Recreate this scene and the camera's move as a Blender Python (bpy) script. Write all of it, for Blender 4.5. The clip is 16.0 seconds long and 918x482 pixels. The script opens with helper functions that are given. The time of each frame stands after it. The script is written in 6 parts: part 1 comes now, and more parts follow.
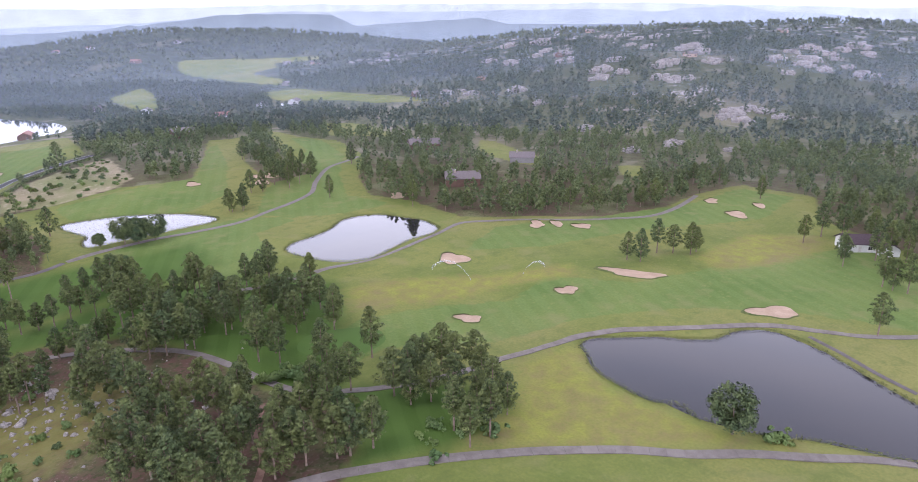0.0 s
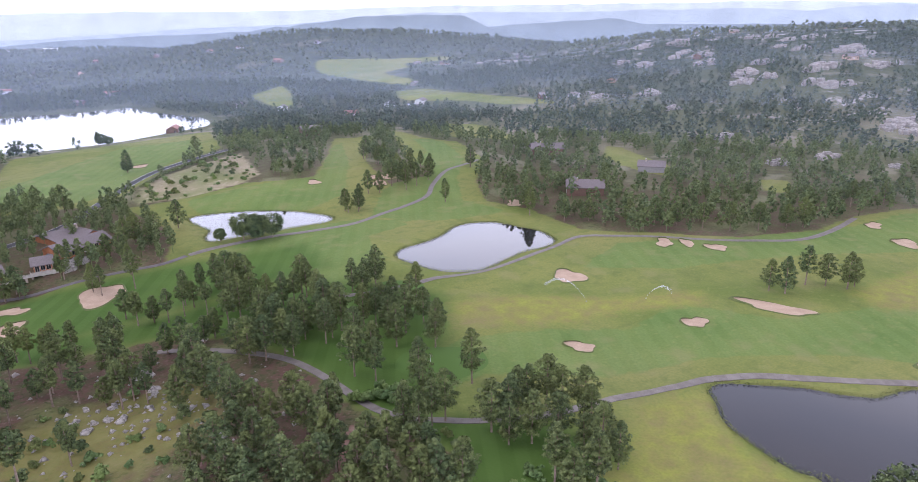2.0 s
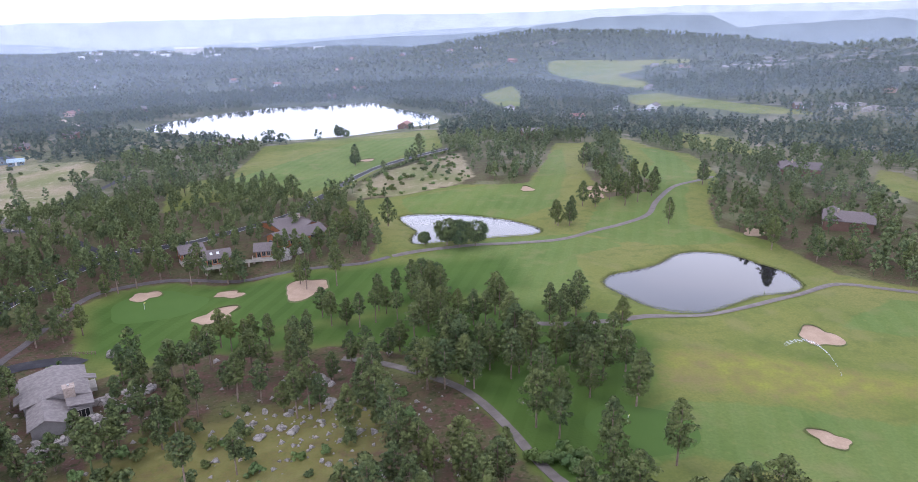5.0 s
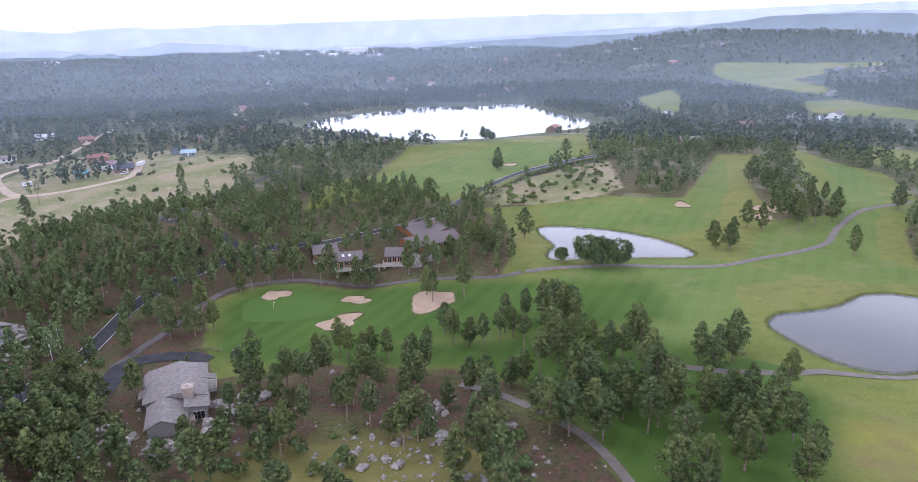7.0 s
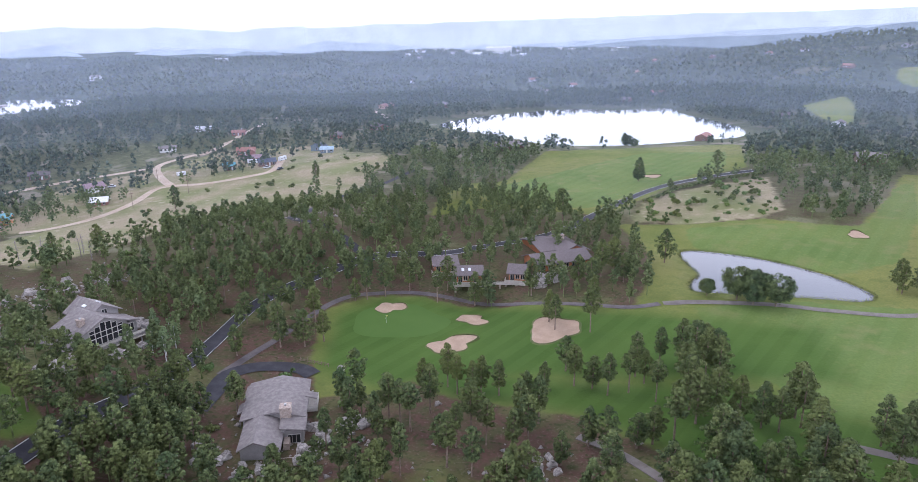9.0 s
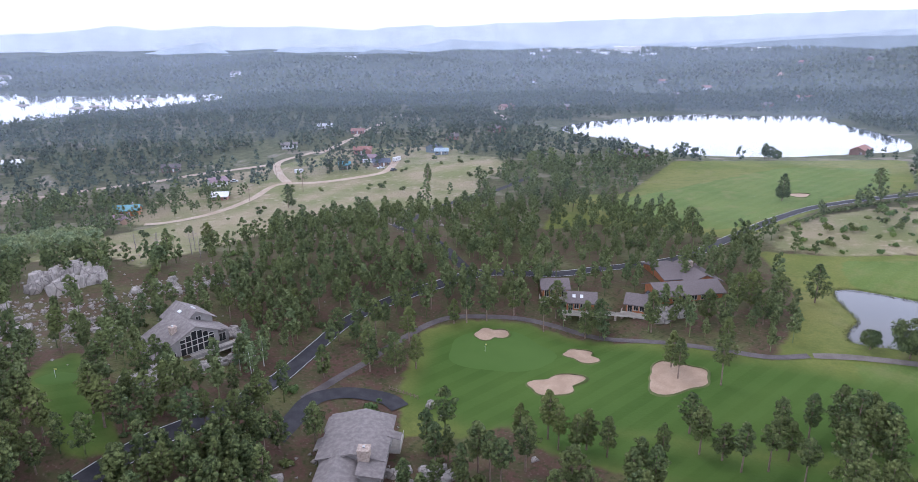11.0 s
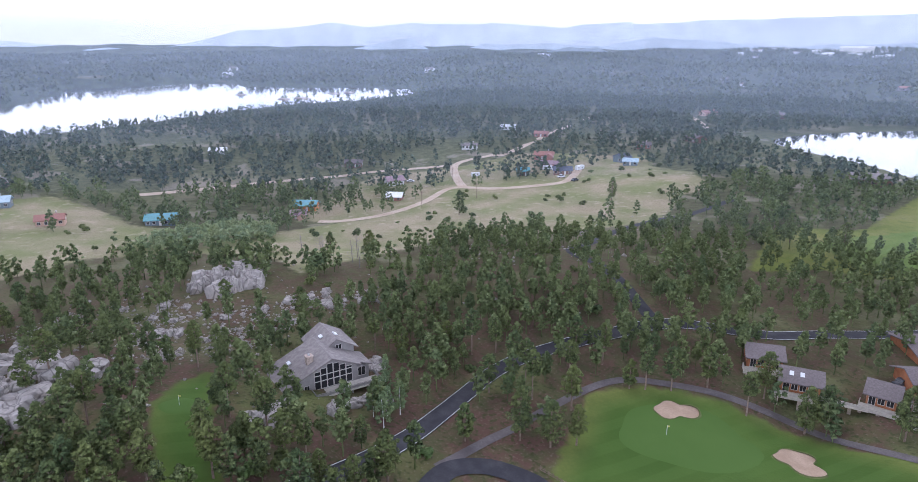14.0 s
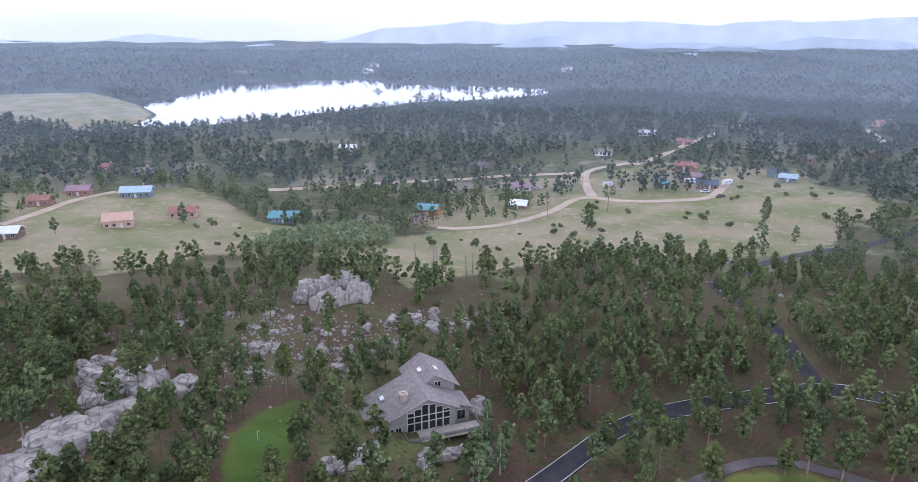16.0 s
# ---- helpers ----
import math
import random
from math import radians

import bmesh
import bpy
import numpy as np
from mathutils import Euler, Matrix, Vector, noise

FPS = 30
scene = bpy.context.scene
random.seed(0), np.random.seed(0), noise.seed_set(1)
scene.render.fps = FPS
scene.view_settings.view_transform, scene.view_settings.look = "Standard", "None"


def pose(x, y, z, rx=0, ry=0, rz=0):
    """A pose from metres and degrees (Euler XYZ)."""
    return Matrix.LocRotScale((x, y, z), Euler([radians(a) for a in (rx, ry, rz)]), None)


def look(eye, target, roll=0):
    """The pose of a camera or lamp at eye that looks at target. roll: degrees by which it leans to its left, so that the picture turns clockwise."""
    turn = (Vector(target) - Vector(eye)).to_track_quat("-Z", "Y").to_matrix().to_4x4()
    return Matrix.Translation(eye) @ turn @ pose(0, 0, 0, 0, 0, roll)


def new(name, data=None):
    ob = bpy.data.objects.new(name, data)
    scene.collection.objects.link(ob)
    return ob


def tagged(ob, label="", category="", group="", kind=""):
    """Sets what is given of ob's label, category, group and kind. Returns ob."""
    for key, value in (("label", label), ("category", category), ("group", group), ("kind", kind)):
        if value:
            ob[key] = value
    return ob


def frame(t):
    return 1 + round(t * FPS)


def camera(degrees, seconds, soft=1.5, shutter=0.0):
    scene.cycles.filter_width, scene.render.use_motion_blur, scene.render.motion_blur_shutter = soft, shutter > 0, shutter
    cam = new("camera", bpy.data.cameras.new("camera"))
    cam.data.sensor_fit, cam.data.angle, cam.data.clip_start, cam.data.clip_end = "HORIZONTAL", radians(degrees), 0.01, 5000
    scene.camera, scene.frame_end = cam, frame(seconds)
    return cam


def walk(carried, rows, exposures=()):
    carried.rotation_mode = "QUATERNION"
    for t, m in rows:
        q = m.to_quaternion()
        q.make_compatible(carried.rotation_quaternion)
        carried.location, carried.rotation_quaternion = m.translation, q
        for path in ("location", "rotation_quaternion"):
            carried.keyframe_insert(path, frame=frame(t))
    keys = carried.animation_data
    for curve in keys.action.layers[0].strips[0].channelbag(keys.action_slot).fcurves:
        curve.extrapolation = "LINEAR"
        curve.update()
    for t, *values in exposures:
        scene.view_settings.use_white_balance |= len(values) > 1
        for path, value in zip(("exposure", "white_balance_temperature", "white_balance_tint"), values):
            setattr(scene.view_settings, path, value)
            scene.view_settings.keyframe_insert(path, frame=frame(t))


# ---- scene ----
cam = camera(69.31, 16.0, 0.55)
walk(cam, [
    (0, look((-27.81, -45.58, 76.40), (37.415, 23.903, 46.108), -0.55)),
    (0.5, look((-24.96, -43.30, 76.17), (37.251, 28.945, 45.987), -0.61)),
    (1, look((-22.18, -40.91, 76.02), (36.660, 34.108, 45.870), -0.62)),
    (1.5, look((-19.55, -38.35, 75.97), (35.593, 39.457, 45.887), -0.59)),
    (2, look((-17.07, -35.60, 75.96), (33.991, 44.964, 45.939), -0.59)),
    (2.5, look((-14.77, -32.67, 75.93), (31.815, 50.587, 45.970), -0.58)),
    (3, look((-12.60, -29.61, 75.83), (29.195, 56.188, 45.954), -0.56)),
    (3.5, look((-10.58, -26.41, 75.68), (26.187, 61.698, 45.924), -0.47)),
    (4, look((-8.63, -23.14, 75.51), (23.224, 66.883, 45.821), -0.43)),
    (6.5, look((-0.91, -4.38, 75.15), (4.345, 91.043, 45.692), -0.52)),
    (7, look((-0.00, 0.01, 75.01), (0.056, 95.596, 45.622), -0.48)),
    (7.5, look((0.66, 4.49, 75.04), (-4.490, 99.950, 45.701), -0.39)),
    (8, look((0.94, 9.06, 75.17), (-9.209, 104.119, 45.841), -0.37)),
    (8.5, look((0.91, 13.67, 75.27), (-14.016, 108.100, 45.931), -0.29)),
    (9, look((0.70, 18.32, 75.33), (-18.949, 111.876, 45.974), -0.25)),
    (11.5, look((-4.44, 42.51, 75.86), (-44.238, 129.374, 46.360), -0.10)),
    (12, look((-6.47, 47.23, 75.88), (-49.871, 132.344, 46.353), -0.06)),
    (12.5, look((-8.69, 51.89, 75.94), (-55.661, 135.058, 46.327), -0.00)),
    (13, look((-11.08, 56.50, 76.03), (-61.897, 137.335, 46.289), 0.05)),
    (13.5, look((-13.61, 61.08, 76.10), (-68.371, 139.258, 46.265), 0.15)),
    (14, look((-16.27, 65.62, 76.16), (-75.187, 140.703, 46.295), 0.19)),
    (14.5, look((-19.12, 70.07, 76.20), (-81.907, 141.912, 46.236), 0.24)),
    (15, look((-22.26, 74.34, 76.22), (-88.578, 142.894, 46.176), 0.32)),
    (15.5, look((-25.57, 78.48, 76.33), (-95.184, 143.641, 46.200), 0.40)),
    (16, look((-28.94, 82.57, 76.43), (-101.484, 144.400, 46.201), 0.36)),
], exposures=((0, 0.42, 6200, 27), (3, 0.36, 6080, 25), (9, 0.30, 5970, 22), (12.5, 0.18, 5910, 21), (16, 0.17, 5820, 22)))

# ---------------------------------------------------------------- world and sun
world = bpy.data.worlds.new("overcast_sky")
scene.world = world
world.use_nodes = True
wn, wl = world.node_tree.nodes, world.node_tree.links
sky = wn.new("ShaderNodeTexSky")
sky.sky_type, sky.sun_disc = "NISHITA", False
sky.sun_elevation, sky.sun_rotation, sky.altitude = radians(52), radians(-40), 2300
coord = wn.new("ShaderNodeTexCoord")
split = wn.new("ShaderNodeSeparateXYZ")
wl.new(coord.outputs["Generated"], split.inputs[0])
clouds = wn.new("ShaderNodeTexNoise")
clouds.inputs["Scale"].default_value, clouds.inputs["Detail"].default_value = 3.0, 5
flat = wn.new("ShaderNodeMapping")
flat.inputs["Scale"].default_value = (1, 1, 5)
wl.new(coord.outputs["Generated"], flat.inputs[0])
wl.new(flat.outputs[0], clouds.inputs["Vector"])
ramp = wn.new("ShaderNodeValToRGB")
ramp.color_ramp.elements[0].position, ramp.color_ramp.elements[0].color = 0.30, (0.78, 0.87, 1.0, 1)
ramp.color_ramp.elements[1].position, ramp.color_ramp.elements[1].color = 0.62, (0.94, 0.99, 1.07, 1)
wl.new(clouds.outputs[0], ramp.inputs[0])
lift = wn.new("ShaderNodeMapRange")  # an overcast sky, dimmed by mist at the horizon
lift.interpolation_type = "SMOOTHSTEP"
lift.inputs["From Min"].default_value, lift.inputs["From Max"].default_value = 0.0, 0.12
lift.inputs["To Min"].default_value, lift.inputs["To Max"].default_value = 10.0, 33.0
wl.new(split.outputs["Z"], lift.inputs["Value"])
thick = wn.new("ShaderNodeMapRange")  # the cloud thickens smoothly towards the zenith
thick.interpolation_type = "SMOOTHSTEP"
thick.inputs["From Min"].default_value, thick.inputs["From Max"].default_value = 0.2, 0.72
thick.inputs["To Min"].default_value, thick.inputs["To Max"].default_value = 1.0, 0.26
wl.new(split.outputs["Z"], thick.inputs["Value"])
both = wn.new("ShaderNodeMath")
both.operation = "MULTIPLY"
wl.new(lift.outputs[0], both.inputs[0])
wl.new(thick.outputs[0], both.inputs[1])
bright = wn.new("ShaderNodeVectorMath")
bright.operation = "SCALE"
wl.new(ramp.outputs[0], bright.inputs[0])
wl.new(both.outputs[0], bright.inputs["Scale"])
cover = wn.new("ShaderNodeMix")
cover.data_type = "RGBA"
cover.inputs["Factor"].default_value = 0.9
wl.new(sky.outputs[0], cover.inputs["A"])
wl.new(bright.outputs[0], cover.inputs["B"])
wl.new(cover.outputs["Result"], wn["Background"].inputs["Color"])
wn["Background"].inputs["Strength"].default_value = 0.1
sun = new("sun", bpy.data.lights.new("sun", "SUN"))
sun.data.energy, sun.data.angle, sun.data.color = 0.6, radians(16), (1.0, 0.96, 0.9)
sun.matrix_world = look((0, 0, 300), (140, -60, 0))

# ---------------------------------------------------------------- materials


class Graph:
    """A node material: g(type, settings, inputs) adds a node and returns it."""

    def __init__(self, name, rough=0.9, metal=0.0, spec=0.3):
        self.mat = bpy.data.materials.new(name)
        self.mat.use_nodes = True
        self.tree = self.mat.node_tree
        self.out = self.tree.nodes["Principled BSDF"]
        self.out.inputs["Roughness"].default_value = rough
        self.out.inputs["Metallic"].default_value = metal
        self.out.inputs["Specular IOR Level"].default_value = spec
        self.where = self.tree.nodes.new("ShaderNodeTexCoord").outputs["Object"]

    def put(self, socket, value):
        if isinstance(value, bpy.types.NodeSocket):
            self.tree.links.new(value, socket)
        else:
            socket.default_value = value

    def noise(self, scale, detail=4, where=None):
        n = self.tree.nodes.new("ShaderNodeTexNoise")
        n.inputs["Scale"].default_value, n.inputs["Detail"].default_value = scale, detail
        self.tree.links.new(where or self.where, n.inputs["Vector"])
        return n.outputs[0]

    def steps(self, value, low, high, a=0.0, b=1.0):
        n = self.tree.nodes.new("ShaderNodeMapRange")
        for key, v in (("Value", value), ("From Min", low), ("From Max", high), ("To Min", a), ("To Max", b)):
            self.put(n.inputs[key], v)
        return n.outputs[0]

    def mix(self, factor, a, b):
        n = self.tree.nodes.new("ShaderNodeMix")
        n.data_type = "RGBA"
        for key, v in (("Factor", factor), ("A", a), ("B", b)):
            self.put(n.inputs[key], (*v, 1) if isinstance(v, tuple) and len(v) == 3 else v)
        return n.outputs["Result"]

    def math(self, kind, a, b=0.0):
        n = self.tree.nodes.new("ShaderNodeMath")
        n.operation = kind
        self.put(n.inputs[0], a)
        self.put(n.inputs[1], b)
        return n.outputs[0]

    def stretched(self, scale, turn=0.0):
        n = self.tree.nodes.new("ShaderNodeMapping")
        n.inputs["Scale"].default_value, n.inputs["Rotation"].default_value = scale, (0, 0, turn)
        self.tree.links.new(self.where, n.inputs[0])
        return n.outputs[0]

    def one(self, kind, output, name=""):
        n = self.tree.nodes.new(kind)
        if name:
            n.attribute_name = name
        return n.outputs[output]

    def done(self, color, bump=None, strength=0.3, distance=0.1):
        self.put(self.out.inputs["Base Color"], (*color, 1) if isinstance(color, tuple) else color)
        if bump is not None:
            n = self.tree.nodes.new("ShaderNodeBump")
            n.inputs["Strength"].default_value, n.inputs["Distance"].default_value = strength, distance
            self.tree.links.new(bump, n.inputs["Height"])
            self.tree.links.new(n.outputs[0], self.out.inputs["Normal"])
        return self.mat


def mottled(name, a, b, scale, rough=0.9, bump=0.3, spec=0.3, random_tint=0.0):
    """A surface of two tones at two scales, with fine relief."""
    g = Graph(name, rough, 0.0, spec)
    big, fine = g.noise(scale), g.noise(scale * 9, 6)
    c = g.mix(g.steps(big, 0.35, 0.65), a, b)
    c = g.mix(g.steps(fine, 0.3, 0.75, 0, 0.45), c, tuple(v * 0.55 for v in a))
    if random_tint:
        r = g.one("ShaderNodeObjectInfo", "Random")
        c = g.mix(g.math("MULTIPLY", r, 0.3), c, tuple(v * 0.7 for v in a))
        c = g.mix(g.steps(r, 0.90, 0.92, 0, random_tint), c, tuple(v * 1.7 + 0.02 for v in b))
    return g.done(c, fine, bump, 0.05)


def foliage(name, dark, mid, tip, big=0.03):
    """Needles or leaves: tints by sprig, by bough, by tree and by stand."""
    g = Graph(name, 0.7, 0.0, 0.2)
    leaf = g.one("ShaderNodeNewGeometry", "Random Per Island")
    tree = g.one("ShaderNodeObjectInfo", "Random")
    place = g.one("ShaderNodeNewGeometry", "Position")
    c = g.mix(g.steps(leaf, 0.0, 0.6, 0.2, 1.0), dark, mid)
    c = g.mix(g.steps(leaf, 0.6, 1.0, 0, 0.6), c, tip)
    c = g.mix(g.steps(tree, 0.5, 1.0, 0, 0.5), c, (mid[0] * 1.5, mid[1] * 1.25, mid[2] * 0.9))
    c = g.mix(g.steps(tree, 0.35, 0.0, 0, 0.5), c, (mid[0] * 0.6, mid[1] * 0.78, mid[2] * 0.95))
    bough = g.noise(0.7, 2, place)
    c = g.mix(g.steps(bough, 0.52, 0.68, 0, 0.55), c, tip)
    c = g.mix(g.steps(bough, 0.46, 0.34, 0, 0.45), c, dark)
    own = g.noise(0.13, 1, place)
    c = g.mix(g.steps(own, 0.52, 0.68, 0, 0.45), c, (mid[0] * 1.35, mid[1] * 1.15, mid[2] * 0.85))
    c = g.mix(g.steps(own, 0.46, 0.34, 0, 0.4), c, (mid[0] * 0.5, mid[1] * 0.65, mid[2] * 0.75))
    c = g.mix(g.steps(g.noise(big, 2, place), 0.35, 0.7, 0, 0.35), c, tuple(0.55 * v + 0.45 * w for v, w in zip(dark, mid)))
    return g.done(c)


PINE = foliage("pine_needles", (0.013, 0.023, 0.010), (0.102, 0.136, 0.050), (0.245, 0.28, 0.103))
PINE_MID = foliage("wood_pine_needles", (0.016, 0.029, 0.015), (0.112, 0.156, 0.069), (0.26, 0.30, 0.14), 0.02)
# bluer and greyer than the near needles: distance haze worked into the colour
PINE_FAR = foliage("hazed_pine_needles", (0.020, 0.032, 0.022), (0.085, 0.112, 0.066), (0.18, 0.205, 0.12), 0.006)
LEAF = foliage("broad_leaves", (0.07, 0.12, 0.04), (0.13, 0.20, 0.065), (0.20, 0.26, 0.11))
LEAF_DARK = foliage("dark_broad_leaves", (0.02, 0.036, 0.016), (0.08, 0.115, 0.048), (0.16, 0.195, 0.08))
WILLOW_LEAF = foliage("willow_leaves", (0.11, 0.15, 0.08), (0.20, 0.26, 0.13), (0.28, 0.33, 0.18))
REED = foliage("reeds", (0.06, 0.075, 0.025), (0.13, 0.15, 0.045), (0.24, 0.22, 0.08))
BARK = mottled("pine_bark", (0.19, 0.135, 0.105), (0.32, 0.24, 0.195), 1.5, 0.95, 0.6)
DEAD = mottled("dead_wood", (0.20, 0.17, 0.17), (0.30, 0.26, 0.25), 1.5)
g = Graph("granite", 0.95, 0.0, 0.2)
cells = g.tree.nodes.new("ShaderNodeTexVoronoi")
cells.feature = "DISTANCE_TO_EDGE"
cells.inputs["Scale"].default_value = 0.9
g.tree.links.new(g.stretched((1, 1.6, 0.7), 0.6), cells.inputs["Vector"])
joint = g.steps(cells.outputs["Distance"], 0.0, 0.07, 1.0, 0.0)
c = g.mix(g.steps(g.noise(0.9), 0.35, 0.65), (0.27, 0.245, 0.228), (0.45, 0.415, 0.385))
c = g.mix(g.steps(g.noise(4, 7), 0.45, 0.7, 0, 0.6), c, (0.22, 0.20, 0.195))
c = g.mix(g.steps(g.noise(0.35, 5), 0.55, 0.7, 0, 0.5), c, (0.40, 0.32, 0.27))
GRANITE = g.done(g.mix(g.math("MULTIPLY", joint, 0.7), c, (0.10, 0.09, 0.085)), g.math("SUBTRACT", g.noise(3, 8), joint), 0.8, 0.12)
ASPHALT = mottled("asphalt", (0.036, 0.036, 0.044), (0.06, 0.058, 0.066), 0.4, 0.85, 0.2)
ROAD_OLD = mottled("weathered_asphalt", (0.18, 0.17, 0.18), (0.25, 0.24, 0.24), 0.2, 0.9, 0.2)
PATH_GREY = mottled("concrete_path", (0.165, 0.142, 0.13), (0.225, 0.2, 0.182), 0.5, 0.9, 0.2, 0.3, 0.14)
PATH_DARK = mottled("dark_path", (0.105, 0.09, 0.09), (0.16, 0.14, 0.14), 0.3, 0.9, 0.2)
DIRT = mottled("dirt_track", (0.42, 0.32, 0.24), (0.52, 0.42, 0.33), 0.15, 0.95, 0.3)
DIRT_RED = mottled("trodden_litter", (0.20, 0.115, 0.085), (0.30, 0.19, 0.14), 0.6, 0.95, 0.4)
SAND = mottled("bunker_sand", (0.37, 0.262, 0.185), (0.46, 0.335, 0.243), 0.35, 0.95, 0.25)
LIP = mottled("bunker_lip_turf", (0.085, 0.115, 0.035), (0.14, 0.155, 0.055), 0.6)
WHITE_LINE = mottled("road_paint", (0.70, 0.70, 0.70), (0.8, 0.8, 0.8), 1.0)
SHINGLE = mottled("grey_shingles", (0.195, 0.172, 0.168), (0.285, 0.255, 0.245), 1.1, 0.9, 0.5)
SHINGLE_PLUM = mottled("plum_shingles", (0.060, 0.040, 0.048), (0.095, 0.068, 0.076), 2.5, 0.9, 0.5)
SHINGLE_BROWN = mottled("brown_shingles", (0.15, 0.125, 0.125), (0.205, 0.175, 0.175), 2.5, 0.9, 0.5)
SIDING = mottled("grey_siding", (0.27, 0.25, 0.25), (0.33, 0.31, 0.30), 0.8, 0.8, 0.2)
CEDAR = mottled("cedar_siding", (0.34, 0.13, 0.06), (0.45, 0.19, 0.09), 0.9, 0.75, 0.3)
STONE = mottled("stone_veneer", (0.33, 0.26, 0.22), (0.52, 0.43, 0.37), 2.2, 0.95, 0.8)
TRIM = mottled("pale_trim", (0.52, 0.49, 0.45), (0.62, 0.59, 0.55), 1.0, 0.7, 0.1)
DECK = mottled("pale_deck_boards", (0.46, 0.42, 0.37), (0.58, 0.53, 0.47), 1.2, 0.85, 0.2)
METAL = Graph("grey_metal", 0.4, 0.8).done((0.45, 0.45, 0.46))


def paint(name, color, rough=0.6):
    return mottled(name, tuple(v * 0.85 for v in color), color, 0.7, rough, 0.1)


g = Graph("window_glass", 0.06, 0.0, 0.6)
GLASS = g.done(g.mix(g.noise(0.7), (0.012, 0.013, 0.016), (0.03, 0.032, 0.036)))
g = Graph("pond_water", 0.03, 0.0, 0.5)
g.out.inputs["IOR"].default_value = 1.33
ripple = g.noise(0.35, 5, g.stretched((1, 1.8, 1), 0.5))
WATER = g.done(g.mix(g.noise(0.02), (0.012, 0.012, 0.016), (0.022, 0.02, 0.024)), ripple, 0.05, 0.02)
g = Graph("lake_water", 0.08, 0.0, 0.5)
g.out.inputs["IOR"].default_value = 1.33
WATER_LAKE = g.done((0.03, 0.035, 0.045), g.noise(0.12, 4), 0.015, 0.1)

# the ground: mown turf, golden rough, dry meadow, pine litter and rock, by masks on the sheet
g = Graph("ground_cover", 0.95, 0.0, 0.1)
za, zb = g.one("ShaderNodeAttribute", "Color", "zone_a"), g.one("ShaderNodeAttribute", "Color", "zone_b")


def channels(socket):
    n = g.tree.nodes.new("ShaderNodeSeparateColor")
    g.tree.links.new(socket, n.inputs[0])
    return n.outputs


mown, gold, dry = channels(za)
canopy, rocky, turf = channels(zb)
fairway, closed, _ = channels(g.one("ShaderNodeAttribute", "Color", "zone_c"))
n_huge, n_big, n_mid, n_fine = g.noise(0.012, 3), g.noise(0.045, 5), g.noise(0.25, 6), g.noise(1.6, 8)
breakup = g.math("MULTIPLY", g.math("SUBTRACT", n_mid, 0.5), 0.7)


def edge(mask, soft=0.12):
    return g.steps(g.math("ADD", mask, breakup), 0.5 - soft, 0.5 + soft)


floor_c = g.mix(g.steps(n_mid, 0.42, 0.64), (0.105, 0.062, 0.048), (0.080, 0.078, 0.038))
floor_c = g.mix(g.steps(n_big, 0.52, 0.66, 0, 0.8), floor_c, (0.12, 0.14, 0.05))
floor_c = g.mix(g.steps(n_fine, 0.56, 0.74, 0, 0.5), floor_c, (0.23, 0.18, 0.15))
floor_c = g.mix(g.steps(g.noise(0.9, 6), 0.52, 0.66, 0, 0.8), floor_c, (0.046, 0.058, 0.020))
wood_c = g.mix(g.steps(n_mid, 0.3, 0.7), (0.062, 0.074, 0.038), (0.14, 0.142, 0.075))
wood_c = g.mix(g.steps(n_huge, 0.54, 0.64, 0, 0.7), wood_c, (0.23, 0.205, 0.14))
wood_c = g.mix(g.steps(n_big, 0.58, 0.64, 0, 0.6), wood_c, (0.27, 0.23, 0.19))
far_c = g.mix(g.steps(n_big, 0.35, 0.65), (0.030, 0.044, 0.030), (0.065, 0.080, 0.050))
far_c = g.mix(g.steps(n_huge, 0.62, 0.70, 0, 0.6), far_c, (0.16, 0.15, 0.10))
wood_c = g.mix(closed, wood_c, far_c)
col = g.mix(canopy, floor_c, wood_c)
meadow_c = g.mix(g.steps(n_big, 0.38, 0.62), (0.285, 0.24, 0.16), (0.175, 0.185, 0.082))
meadow_c = g.mix(g.steps(n_fine, 0.5, 0.75, 0, 0.6), meadow_c, (0.13, 0.14, 0.065))
meadow_c = g.mix(g.steps(n_mid, 0.56, 0.72, 0, 0.6), meadow_c, (0.38, 0.31, 0.235))
col = g.mix(edge(dry), col, meadow_c)
rough_c = g.mix(g.steps(n_big, 0.35, 0.65), (0.122, 0.156, 0.037), (0.188, 0.196, 0.055))
rough_c = g.mix(g.steps(n_huge, 0.46, 0.62, 0, 0.6), rough_c, (0.235, 0.215, 0.08))
rough_c = g.mix(g.steps(n_mid, 0.5, 0.7, 0, 0.5), rough_c, (0.095, 0.125, 0.036))
fair_c = g.mix(g.steps(n_big, 0.35, 0.68), (0.100, 0.158, 0.040), (0.150, 0.196, 0.056))
fair_c = g.mix(g.steps(n_huge, 0.52, 0.68, 0, 0.4), fair_c, (0.19, 0.205, 0.075))
wave = g.tree.nodes.new("ShaderNodeTexWave")
wave.inputs["Scale"].default_value, wave.inputs["Distortion"].default_value = 0.055, 0.6
g.tree.links.new(g.stretched((1, 1, 1), 0.5), wave.inputs["Vector"])
fair_c = g.mix(g.math("MULTIPLY", g.steps(wave.outputs["Fac"], 0.4, 0.6), 0.2), fair_c, (0.165, 0.225, 0.08))
mown_c = g.mix(edge(fairway, 0.1), rough_c, fair_c)
